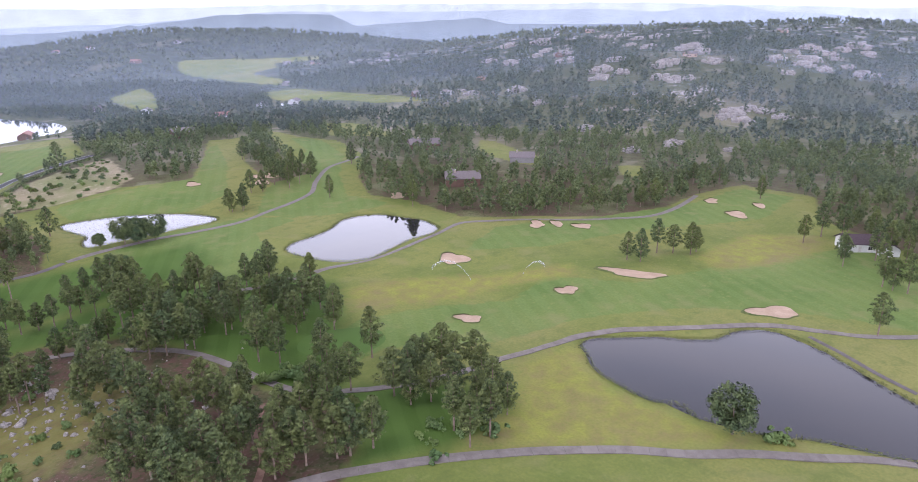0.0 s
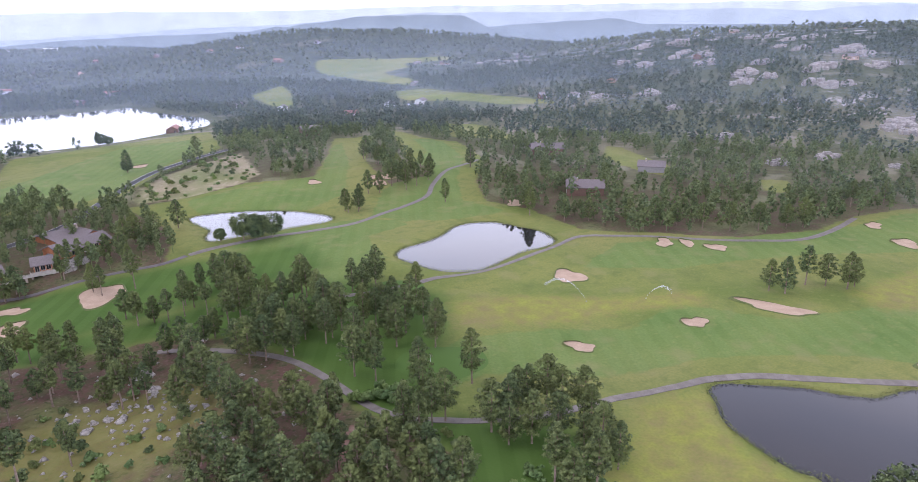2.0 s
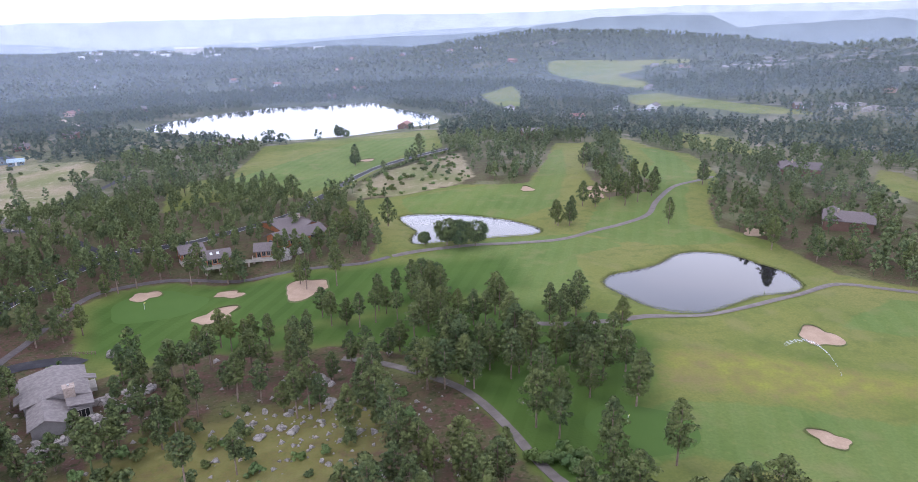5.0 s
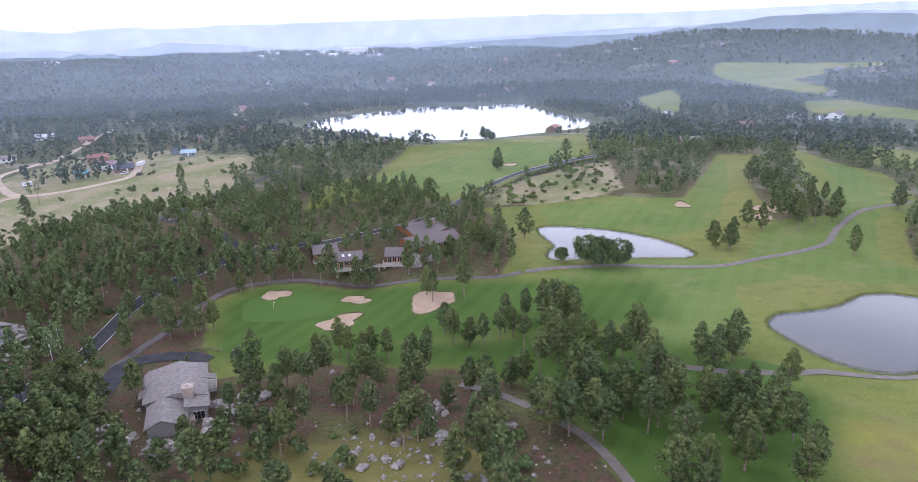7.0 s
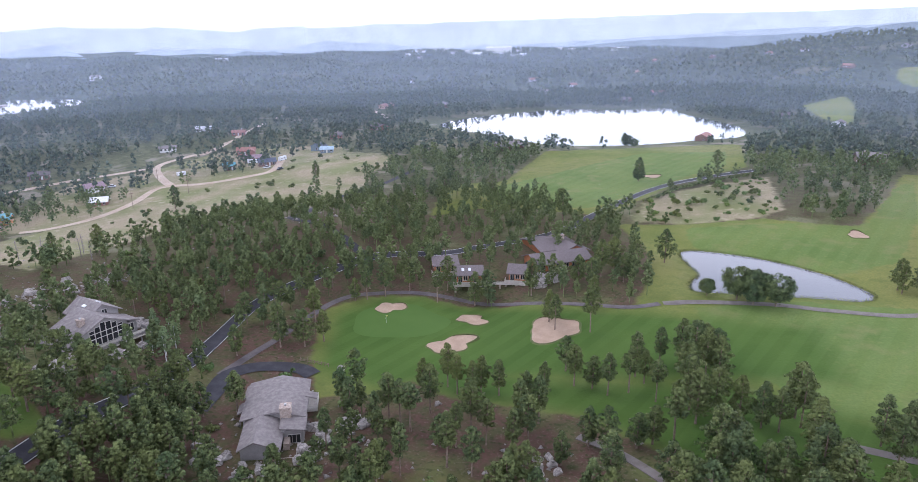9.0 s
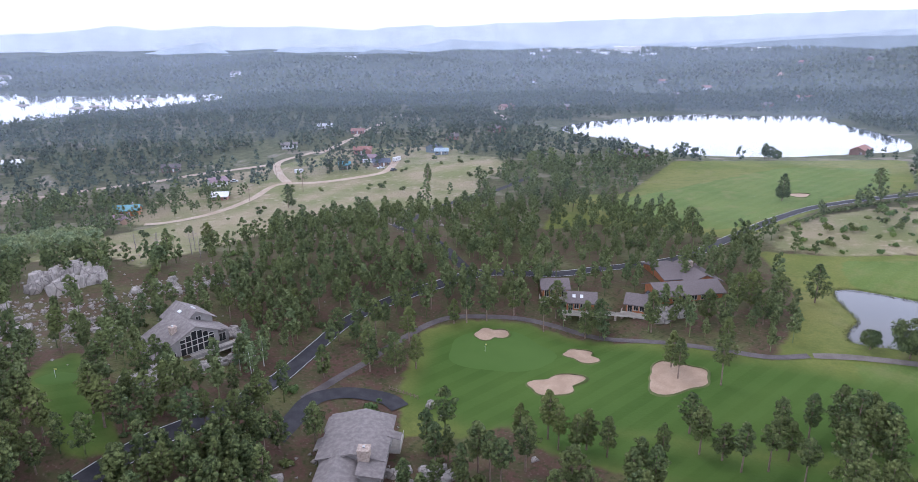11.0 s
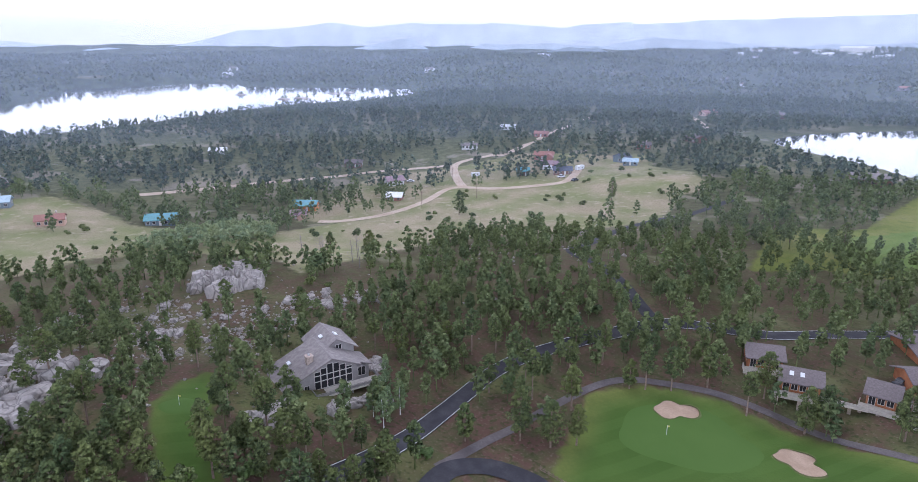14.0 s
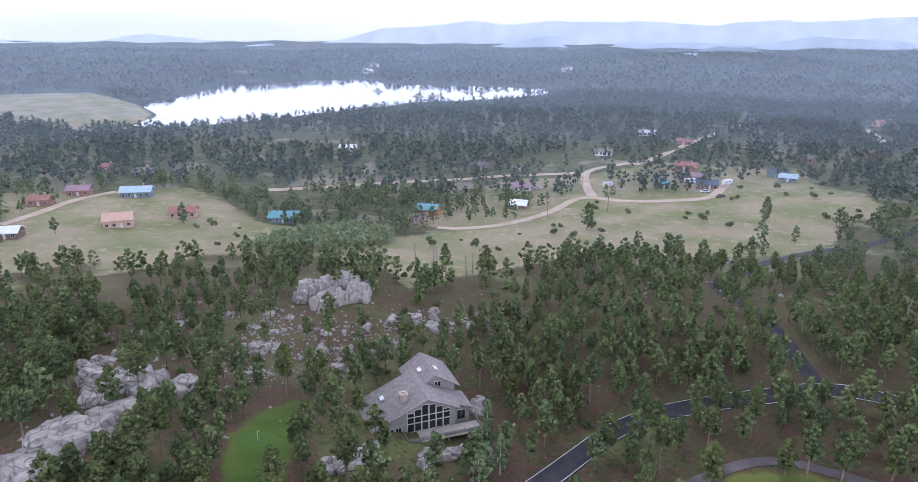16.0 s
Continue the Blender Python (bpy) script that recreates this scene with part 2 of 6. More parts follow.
mown_c = g.mix(g.steps(n_fine, 0.3, 0.8, 0, 0.45), mown_c, (0.062, 0.098, 0.028))
worn = g.noise(0.11, 7)
mown_c = g.mix(g.steps(worn, 0.54, 0.68, 0, 0.42), mown_c, (0.205, 0.19, 0.085))
mown_c = g.mix(g.steps(g.noise(0.6, 6), 0.56, 0.72, 0, 0.4), mown_c, (0.19, 0.205, 0.07))
turf_c = g.mix(g.steps(n_big, 0.3, 0.7), (0.047, 0.094, 0.018), (0.074, 0.126, 0.027))
turf_c = g.mix(g.math("MULTIPLY", g.steps(wave.outputs["Fac"], 0.4, 0.6), 0.25), turf_c, (0.088, 0.150, 0.036))
mown_c = g.mix(turf, mown_c, turf_c)
col = g.mix(edge(mown), col, mown_c)
gold_c = g.mix(g.steps(n_mid, 0.35, 0.65), (0.225, 0.235, 0.05), (0.19, 0.165, 0.06))
gold_c = g.mix(g.steps(n_big, 0.5, 0.66, 0, 0.55), gold_c, (0.20, 0.155, 0.085))
gold_c = g.mix(g.steps(n_fine, 0.4, 0.7, 0, 0.5), gold_c, (0.13, 0.16, 0.04))
col = g.mix(edge(gold, 0.22), col, gold_c)
rock_c = g.mix(n_fine, (0.33, 0.29, 0.28), (0.48, 0.43, 0.41))
rock_mask = g.math("MULTIPLY", rocky, g.steps(g.math("ADD", g.math("MULTIPLY", n_big, 0.6), g.math("MULTIPLY", n_mid, 0.4)), 0.54, 0.58))
col = g.mix(rock_mask, col, rock_c)
GROUND = g.done(col, n_fine, 0.5, 0.25)

# ---------------------------------------------------------------- the lie of the land
MOUNDS = ((-60, 150, 70, -5), (-130, 115, 36, 10), (-110, 242, 45, 9), (-290, 300, 130, -13), (150, 340, 110, 8),
          (-195, 182, 36, 6), (10, 520, 190, 6), (20, 30, 45, 3), (165, 120, 60, 2), (-33, 209, 15, -3.0), (-168, 104, 22, 5))
# broad hills that close the view: x, y, radius along x, radius along y, height
HILLS = ((900, 700, 330, 300, 60), (1200, 350, 400, 300, 70), (700, 330, 220, 180, 26), (420, 1400, 420, 420, 42),
         (900, 1500, 500, 400, 58), (-760, 1420, 260, 260, 26), (-1500, 1600, 700, 500, 14), (-50, 2300, 1000, 420, 33),
         (1500, -300, 500, 500, 45), (-1800, 300, 600, 700, 18))


def height(x, y):
    """Height of the ground; takes numbers or numpy arrays."""
    z = 0.0 * x
    for cx, cy, r, h in MOUNDS:
        z = z + h * np.exp(-((x - cx) ** 2 + (y - cy) ** 2) / r**2)
    for cx, cy, rx, ry, h in HILLS:
        z = z + h * np.exp(-(((x - cx) / rx) ** 2 + ((y - cy) / ry) ** 2))
    z = z + 0.5 * np.sin(x / 23 + 1.3) * np.sin(y / 31) + 0.3 * np.sin(x / 11 - y / 17)
    far = np.clip((np.hypot(x, y) - 500) / 700, 0, 1)
    return z + far * (5 * np.sin(x / 140 + 0.7) * np.cos(y / 170) + 3 * np.sin(x / 61 + y / 77))


# ---------------------------------------------------------------- plan of the place
POND_RIGHT = [(99, 45), (104, 45), (110, 40), (117, 34), (121, 28), (126, 23), (130, 22), (135, 21), (140, 17), (142, 11), (140, 3), (136, -5), (131, -14), (127,
    -22), (121, -32), (109, -35), (104, -27), (102, -22), (98, -12), (93, -5), (90, 4), (89, 8), (91, 13), (88, 18), (89, 28), (91, 35), (96, 41)]
POND_MID = [(84, 166), (89, 170), (99, 172), (109, 176), (119, 183), (128, 184), (137, 179), (141, 168), (144, 158), (141, 146), (133, 142), (123, 142), (108,
    137), (100, 135), (93, 137), (87, 143), (84, 152), (82, 161)]
POND_LEFT = [(31, 254), (35, 259), (45, 258), (60, 253), (73, 243), (80, 234), (84, 223), (79, 218), (70, 218), (60, 218), (48, 218), (37, 217), (31, 218), (32,
    226), (35, 233), (33, 242)]
LAKE = [(-135, 588), (-122, 632), (-99, 666), (-62, 708), (-26, 736), (12, 733), (44, 743), (72, 761), (84, 696), (102, 656), (116, 606), (108, 556), (84,
    536), (53, 514), (25, 496), (-18, 487), (-40, 491), (-64, 517), (-95, 540), (-121, 560)]
BIG_LAKE = [(-621, 233), (-651, 250), (-691, 274), (-799, 289), (-823, 324), (-953, 431), (-1044, 471), (-1026, 533), (-1010, 615), (-955, 691), (-902, 666),
    (-813, 699), (-735, 756), (-661, 780), (-616, 720), (-610, 637), (-632, 556), (-622, 478), (-613, 410), (-603, 368), (-597, 320), (-598, 274)]
FAR_POND = [(372, 794), (402, 786), (399, 730), (373, 713), (359, 733)]
FAR_POND_SMALL = [(324, 608), (338, 587), (321, 560), (312, 570)]
GOLF = [(20, 36), (50, 12), (75, -14), (105, -45), (190, -60), (230, -10), (262, 45), (300, 60), (300, 95), (264, 103),
        (233, 99), (200, 108), (165, 138), (158, 150), (160, 185), (150, 205), (165, 235), (200, 280), (215, 330),
        (200, 375), (185, 350), (172, 290), (150, 258), (125, 252), (134, 298), (178, 382), (150, 382), (122, 325),
        (100, 287), (78, 290), (66, 294), (36, 287), (10, 285), (20, 255), (20, 225), (12, 201), (-16, 206), (-50, 205),
        (-66, 200), (-76, 190), (-70, 165), (-60, 145), (-48, 150), (-36, 160), (-13, 160), (10, 152), (40, 150), (50, 140),
        (46, 118), (34, 95), (30, 80), (40, 66), (40, 50)]
GOLD_MID = [(77, 117), (86, 115), (103, 106), (116, 95), (142, 81), (135, 74), (113, 85), (96, 88), (81, 96), (69, 103)]
GOLD_NEAR = [(81, 49), (93, 46), (98, 44), (90, 35), (86, 26), (86, 17), (87, 7), (87, 2), (92, -7), (99, -20), (93, -14), (79, 2), (64, 17), (50, 27), (42, 31),
    (66, 37)]
GOLD_RIGHT = [(178, 57), (224, 57), (237, 36), (220, 30), (191, 35), (174, 45)]
MEADOW = [(-265, 88), (-271, 126), (-324, 140), (-314, 181), (-306, 203), (-272, 227), (-257, 244), (-253, 268), (-244, 291), (-242, 323), (-246, 352), (-208,
    395), (-197, 444), (-143, 439), (-119, 405), (-138, 354), (-164, 322), (-185, 293), (-188, 236), (-183, 193), (-215, 203), (-250, 194), (-270, 163),
    (-265, 141)]
WILLOW = [(-267, 177), (-286, 201), (-283, 234), (-265, 246), (-246, 230), (-248, 203)]
VILLAGE = [(-269, 260), (-299, 308), (-314, 360), (-280, 394), (-259, 449), (-183, 481), (-162, 431), (-204, 389), (-246, 352), (-244, 291)]
VILLAGE_LEFT = [(-336, 107), (-417, 117), (-399, 144), (-365, 178), (-334, 181), (-328, 147), (-334, 127)]
GOLF_FAR = [(375, 1002), (407, 1080), (508, 1098), (628, 1082), (669, 1056), (650, 1027), (539, 1007), (496, 920), (443, 905), (445, 803), (412, 760), (392, 857), (366, 956)]
GOLF_FAR_LEFT = [(204, 776), (272, 859), (252, 760), (213, 646), (201, 687)]
GOLF_LAKE = [(-46, 358), (-32, 444), (16, 467), (95, 495), (80, 396), (37, 349), (13, 311), (5, 296), (-26, 307), (-50, 302), (-68, 285), (-76, 349)]
GOLF_FAR_MID = [(348, 687), (397, 690), (405, 600), (421, 534), (422, 459), (381, 512), (365, 586), (331, 626)]
GOLF_STRIP = [(302, 284), (306, 275), (293, 242), (285, 215), (266, 200), (261, 210), (265, 234), (273, 256)]
GOLF_GLADE = [(303, 170), (309, 157), (283, 143), (280, 153)]
GOLF_TOP = [(212, 421), (204, 360), (191, 288), (165, 252), (157, 290), (171, 330)]
GOLF_UPPER = [(270, 442), (290, 407), (271, 330), (283, 306), (271, 292), (252, 338), (226, 357)]
MEADOW_WEST = [(-290, 101), (-362, 110), (-366, 124), (-392, 164), (-385, 199), (-340, 203), (-318, 202), (-287, 202), (-273, 175), (-273, 153), (-282, 126)]
MEADOW_EAST = [(-244, 353), (-192, 406), (-159, 412), (-123, 366), (-120, 335), (-138, 306), (-179, 274), (-205, 253), (-213, 244), (-234, 280)]
OUTCROPS = [(708, 629), (732, 590), (692, 546), (632, 463), (660, 536), (788, 516), (800, 499), (781, 462), (801, 445), (726, 441), (710, 403), (701, 359), (723, 353), (696, 326), (657, 294), (675, 288), (580, 381), (627, 395), (576, 353), (551, 360), (619, 333), (632, 324), (575, 306), (575, 290), (586, 283), (483, 194), (499, 192), (481, 177), (463, 473), (455, 451), (485, 413), (448, 353), (616, 542), (623, 588), (672, 503), (380, 140), (376, 177), (339, 183), (384, 254)]
OUTCROPS_EAST = [(716, 254), (782, 263), (838, 266), (815, 238), (861, 236), (911, 234), (864, 207), (717, 225), (717, 203), (754, 194), (734, 172), (673, 223), (506, 199), (526, 194), (525, 180), (513, 162), (755, 234), (790, 218)]
SCRUB = [(15, 290), (26, 330), (56, 351), (84, 368), (77, 306), (66, 294), (36, 287)]
SHORE = [(-962, 139), (-991, 186), (-931, 267), (-794, 285), (-695, 271), (-607, 230), (-610, 197), (-718, 153), (-702, 119)]
MEADOW_LEFT = [(-278, 78), (-283, 100), (-282, 121), (-281, 141), (-318, 156), (-323, 135), (-323, 105), (-322, 79)]
SMALL_TEE = [(-137, 125), (-142, 136), (-131, 132), (-118, 121), (-108, 117), (-101, 112), (-106, 106), (-115, 109), (-125, 114), (-132, 117)]
WOOD_LEFT = [(-136, 90), (-267, 125), (-250, 155), (-200, 170), (-175, 187), (-169, 234), (-154, 263), (-136, 296), (-116, 364), (-87, 342), (-68, 274), (-50,
    242), (-51, 221), (-65, 207), (-79, 194), (-82, 173), (-83, 160), (-97, 145), (-98, 132)]
WOOD_BACK = [(-80, 173), (-75, 196), (-51, 207), (-49, 212), (-16, 209), (14, 198), (20, 220), (12, 272), (-25, 330), (-67, 334), (-73, 262), (-103, 233), (-150,
    204), (-128, 170)]
FAIRWAYS = ([(42, 72), (60, 78), (84, 62), (110, 54), (140, 36), (158, 12), (172, -20), (215, -10), (235, 20), (205, 40), (172, 48), (143, 58), (128, 80), (108, 76), (89, 88), (67, 96), (48, 90)],
            [(118, 192), (150, 186), (142, 212), (162, 248), (190, 285), (208, 340), (196, 360), (180, 310), (150, 275), (118, 245), (96, 212)],
            [(50, 152), (70, 150), (78, 165), (84, 190), (108, 196), (92, 212), (60, 214), (30, 205), (38, 172)],
            [(155, 128), (190, 112), (235, 97), (290, 92), (292, 66), (250, 62), (215, 78), (178, 92), (150, 98), (128, 118)],
            [(-60, 330), (-20, 380), (30, 440), (80, 460), (70, 400), (30, 350), (0, 310), (-40, 312)],
            [(36, 262), (80, 240), (100, 250), (125, 300), (150, 370), (135, 350), (105, 292), (70, 288), (36, 282)])
LUSH = [(24, 40), (48, 30), (66, 38), (60, 56), (44, 66), (48, 80), (62, 96), (70, 104), (78, 125), (64, 148), (30, 164), (0, 162), (-30, 164), (-42, 158), (-30, 150), (0, 146), (18, 134), (24, 118), (28, 100), (30, 84), (34, 66), (38, 52)]
TURF = [(-66, 158), (-72, 188), (-63, 200), (-50, 205), (-28, 205), (-3, 201), (15, 200), (37, 199), (60, 196), (60, 165), (31, 166), (-13, 160), (-35, 158), (-45, 151)]
WOOD_NEAR = [(-44, 147), (-38, 163), (-19, 160), (-1, 158), (13, 156), (30, 158), (46, 149), (48, 137), (44, 114), (37, 98), (14, 99), (12, 118), (-11, 124), (-28, 125)]
WOOD_SLOPE = [(27, 94), (28, 77), (43, 56), (32, 42), (11, 48), (-4, 66), (2, 88), (14, 100)]
WOOD_EDGE = [(46, 112), (52, 136), (64, 133), (76, 124), (68, 104), (60, 96), (42, 96)]
WOOD_HOUSE = [(-112, 84), (-75, 92), (-40, 100), (-38, 138), (-52, 150), (-85, 160), (-100, 140)]
WOOD_RIGHT = [(303, 77), (286, 53), (266, 29), (259, 9), (247, -16), (318, -16), (365, 3), (386, 39), (344, 92)]
WOOD_FRONT = [(-134, 92), (-145, 66), (-105, 58), (-70, 70), (-72, 92), (-104, 100), (-102, 128), (-112, 121), (-117, 108)]
WOOD_BROW = [(-128, 84), (-140, 62), (-190, 45), (-262, 70), (-262, 118), (-230, 118), (-150, 96)]
CLEARING = [(-40, 122), (-11, 124), (12, 118), (14, 100), (2, 85), (-10, 78), (-55, 80), (-60, 100)]
PATH_NEAR = [(15, 44), (22, 41), (29, 37), (38, 32), (47, 27), (57, 21), (68, 12), (76, 2), (84, -6), (92, -15), (99, -22), (105, -30)]
PATH_RIGHT = [(185, -26), (164, -13), (156, -6), (152, -1), (148, 6), (145, 14), (139, 21), (129, 28), (121, 35), (113, 42), (106, 46), (101, 48), (94, 49), (86,
    52), (78, 54), (76, 54), (60, 56), (48, 61), (44, 64), (38, 69), (34, 76), (32, 85), (31, 92), (29, 102), (26, 111), (21, 119), (9, 133), (-2, 140)]
PATH_MID = [(82, 136), (90, 134), (100, 133), (115, 135), (132, 139), (151, 143), (162, 134), (182, 116), (200, 103), (214, 95), (233, 95), (265, 101)]
PATH_POND = [(84, 135.6), (72, 137), (62, 138), (50, 141), (44, 141)]
PATH_FAR = [(22, 207), (38, 209), (54, 210), (67, 208), (85, 207), (103, 214), (117, 219), (132, 227), (144, 242), (164, 262), (181, 270), (195, 277)]
PATH_GREEN = [(-86, 148), (-84, 161), (-82, 169), (-80, 179), (-76, 192), (-71, 199), (-63, 203), (-52, 207), (-40, 209), (-29, 208), (-15, 206), (0, 204), (12, 203), (21, 206.5)]
ROAD_MAIN = [(-104, 85), (-101, 94), (-100, 105), (-99, 117), (-97, 128), (-96, 140), (-96, 152), (-97, 162), (-98, 174), (-98, 184), (-95, 194), (-88, 206), (-82, 215), (-75, 226), (-67, 233), (-50, 241), (-39, 250), (-15, 268), (0, 295), (15, 324), (32, 348), (53, 365), (82, 386)]
ROAD_HILL = [(-75, 226), (-85, 234), (-90, 238), (-101, 245), (-112, 250), (-119, 259), (-121, 273), (-126, 307), (-120, 335), (-111, 350), (-103, 386)]
DRIVE = [(-82, 132), (-83, 140), (-84, 149), (-79, 155), (-70, 157), (-65, 155)]
TRACKS = ([(-262, 268), (-254, 276), (-246, 297), (-245, 327), (-251, 358), (-225, 363), (-205, 378), (-196, 393), (-204, 422)],
          [(-244, 360), (-283, 401), (-277, 434), (-273, 464), (-322, 737), (-288, 752)],
          [(-283, 401), (-315, 371), (-329, 344), (-351, 298), (-366, 233)],
          [(-351, 109), (-366, 128), (-381, 145), (-391, 163)],
          [(-250, 722), (-214, 665), (-181, 595)])
TRAIL = [(27, 74), (21, 66), (17, 55), (12, 48)]
BANK_TRACK = [(144, 6), (140, -3), (135, -12), (131, -21)]


def inside(poly, x, y):
    hit = np.zeros(np.shape(x), bool)
    for (ax, ay), (bx, by) in zip(poly, poly[1:] + poly[:1]):
        cross = ((ay > y) != (by > y)) & (x < (bx - ax) * (y - ay) / ((by - ay) or 1e-9) + ax)
        hit ^= cross
    return hit


def to_line(line, x, y):
    """Distance from points to a polyline."""
    best = np.full(np.shape(x), 1e9)
    for (ax, ay), (bx, by) in zip(line, line[1:]):
        dx, dy = bx - ax, by - ay
        s = np.clip(((x - ax) * dx + (y - ay) * dy) / (dx * dx + dy * dy + 1e-9), 0, 1)
        best = np.minimum(best, np.hypot(x - ax - s * dx, y - ay - s * dy))
    return best


def border(poly, x, y):
    """Signed distance to a polygon's edge, negative inside."""
    d = to_line(poly + poly[:1], x, y)
    return np.where(inside(poly, x, y), -d, d)


def rounded(line, closed=False, n=6):
    """A smooth curve through the points of a line."""
    p = [Vector(v) for v in line]
    k = len(p)
    out = []
    for i in range(k if closed else k - 1):
        a, b, c, d = (p[j % k] if closed else p[min(max(j, 0), k - 1)] for j in (i - 1, i, i + 1, i + 2))
        for s in range(n):
            t = s / n
            v = 0.5 * (2 * b + (c - a) * t + (2 * a - 5 * b + 4 * c - d) * t * t + (3 * b - a - 3 * c + d) * t**3)
            out.append((v.x, v.y))
    return out if closed else out + [tuple(p[-1])]


WATERS = []
for outline, steep in ((POND_RIGHT, 0.14), (POND_MID, 0.12), (POND_LEFT, 0.12), (LAKE, 0.05), (BIG_LAKE, 0.04), (FAR_POND, 0.05), (FAR_POND_SMALL, 0.05)):
    curve = rounded(outline, True, 4)
    xy = np.array(curve)
    WATERS.append((curve, float(np.percentile(height(xy[:, 0], xy[:, 1]), 25)) - 0.15, steep))


def ground(x, y):
    """Height of the finished ground, with the banks of the ponds."""
    x, y = np.asarray(x, float), np.asarray(y, float)
    z = height(x, y)
    for curve, level, steep in WATERS:
        xy = np.array(curve)
        reach = 14 if steep > 0.1 else 60
        near = (x > xy[:, 0].min() - reach) & (x < xy[:, 0].max() + reach) & (y > xy[:, 1].min() - reach) & (y < xy[:, 1].max() + reach)
        if not near.any():
            continue
        d = border(curve, x[near], y[near]) if x.ndim else border(curve, x, y)
        w = np.clip((d - 2) / (reach - 3), 0, 1)
        bank = level + np.clip(steep * d, -0.9, 3)
        flat_z = z[near] * w + bank * (1 - w) if x.ndim else z * w + bank * (1 - w)
        if x.ndim:
            z[near] = flat_z
        else:
            z = flat_z
    return z


def at(x, y):
    return float(ground(np.array([float(x)]), np.array([float(y)]))[0])


# ---------------------------------------------------------------- builders
def mesh_object(name, verts, faces, material, parent=None, label="", smooth=False):
    me = bpy.data.meshes.new(name)
    me.from_pydata(verts, [], faces)
    me.materials.append(material)
    if smooth:
        me.polygons.foreach_set("use_smooth", [True] * len(me.polygons))
    me.update()
    ob = new(name, me)
    if parent:
        ob.parent = parent
    if label:
        ob["label"] = label
    return ob


def part(name, bm, material, parent, label="", smooth=False):
    me = bpy.data.meshes.new(name)
    bm.to_mesh(me)
    bm.free()
    me.materials.append(material)
    if smooth:
        me.polygons.foreach_set("use_smooth", [True] * len(me.polygons))
    ob = new(name, me)
    ob.parent = parent
    if label:
        ob["label"] = label
    return ob


def ribbon(name, line, width, material, lift, label, category, n=5):
    """A strip that lies on the ground along a line."""
    curve = rounded(line, False, n)
    xy = np.array(curve)
    t = np.gradient(xy, axis=0)
    t /= np.hypot(*t.T)[:, None] + 1e-9
    side = np.stack([-t[:, 1], t[:, 0]], 1)
    verts, faces = [], []
    for k, f in enumerate((-0.5, -0.17, 0.17, 0.5)):
        p = xy + side * width * f
        z = ground(p[:, 0], p[:, 1]) + lift - (0.05 if k in (0, 3) else 0)
        verts += [(float(a), float(b), float(c)) for (a, b), c in zip(p, z)]
    m = len(xy)
    for k in range(3):
        faces += [(k * m + i, k * m + i + 1, (k + 1) * m + i + 1, (k + 1) * m + i) for i in range(m - 1)]
    ob = mesh_object(name, verts, [f[::-1] for f in faces], material)
    return tagged(ob, label, category, kind="structure")


def paved(name, line, width, material, label, piece=3.2):
    """A path of single slabs with open joints."""
    curve = np.array(rounded(line, False, 12))
    s = np.r_[0, np.cumsum(np.hypot(*np.diff(curve, axis=0).T))]
    count = int(s[-1] / piece)
    knots = np.stack([np.interp(np.arange(count + 1) * piece, s, curve[:, k]) for k in (0, 1)], 1)
    t = np.gradient(knots, axis=0)
    t /= np.hypot(*t.T)[:, None]
    side = np.stack([-t[:, 1], t[:, 0]], 1)
    path = tagged(new(name), label, "path", kind="structure")
    a, b = knots - side * width / 2, knots + side * width / 2
    for k in range(count):
        e = 0.02 * t[k]
        corners = [a[k] + e, a[k + 1] - e, b[k + 1] - e, b[k] + e]
        top = [(*c, at(*c) + 0.16) for c in corners]
        low = [(x, y, z - 0.3) for x, y, z in top]
        mesh_object("slab", top + low, [(0, 1, 2, 3), (0, 4, 5, 1), (1, 5, 6, 2), (2, 6, 7, 3), (3, 7, 4, 0)], material, path)
    return path


def blob(cx, cy, a, b, turn, rng, n=40, rough=0.3):
    """A lobed outline about an ellipse."""
    ph = np.arange(n) * 2 * math.pi / n
    p1, p2, p3 = rng.uniform(0, 6.28, 3)
    r = 1 + rough * (0.6 * np.sin(2 * ph + p1) + 0.5 * np.sin(3 * ph + p2) + 0.3 * np.sin(5 * ph + p3))
    u, v = a * r * np.cos(ph), b * r * np.sin(ph)
    c, s = math.cos(radians(turn)), math.sin(radians(turn))
    return np.stack([cx + c * u - s * v, cy + s * u + c * v], 1)


def patch(name, outline, material, lift, dish=0.0, parent=None, label="", sunk=0.0):
    """A filled outline on the ground, with rings inside it."""
    mid = outline.mean(0)
    rings = (1.0, 0.85, 0.6, 0.3)
    verts, faces, n = [], [], len(outline)
    for r in rings:
        p = mid + (outline - mid) * r
        z = ground(p[:, 0], p[:, 1]) + lift - dish * (1 - r) - (sunk if r == 1.0 else 0)
        verts += [(float(a), float(b), float(c)) for (a, b), c in zip(p, z)]
    verts.append((*mid, at(*mid) + lift - dish))
    for k in range(len(rings) - 1):
        faces += [(k * n + i, k * n + (i + 1) % n, (k + 1) * n + (i + 1) % n, (k + 1) * n + i) for i in range(n)]
    faces += [((len(rings) - 1) * n + i, (len(rings) - 1) * n + (i + 1) % n, len(verts) - 1) for i in range(n)]
    return mesh_object(name, verts, faces, material, parent, label, True)


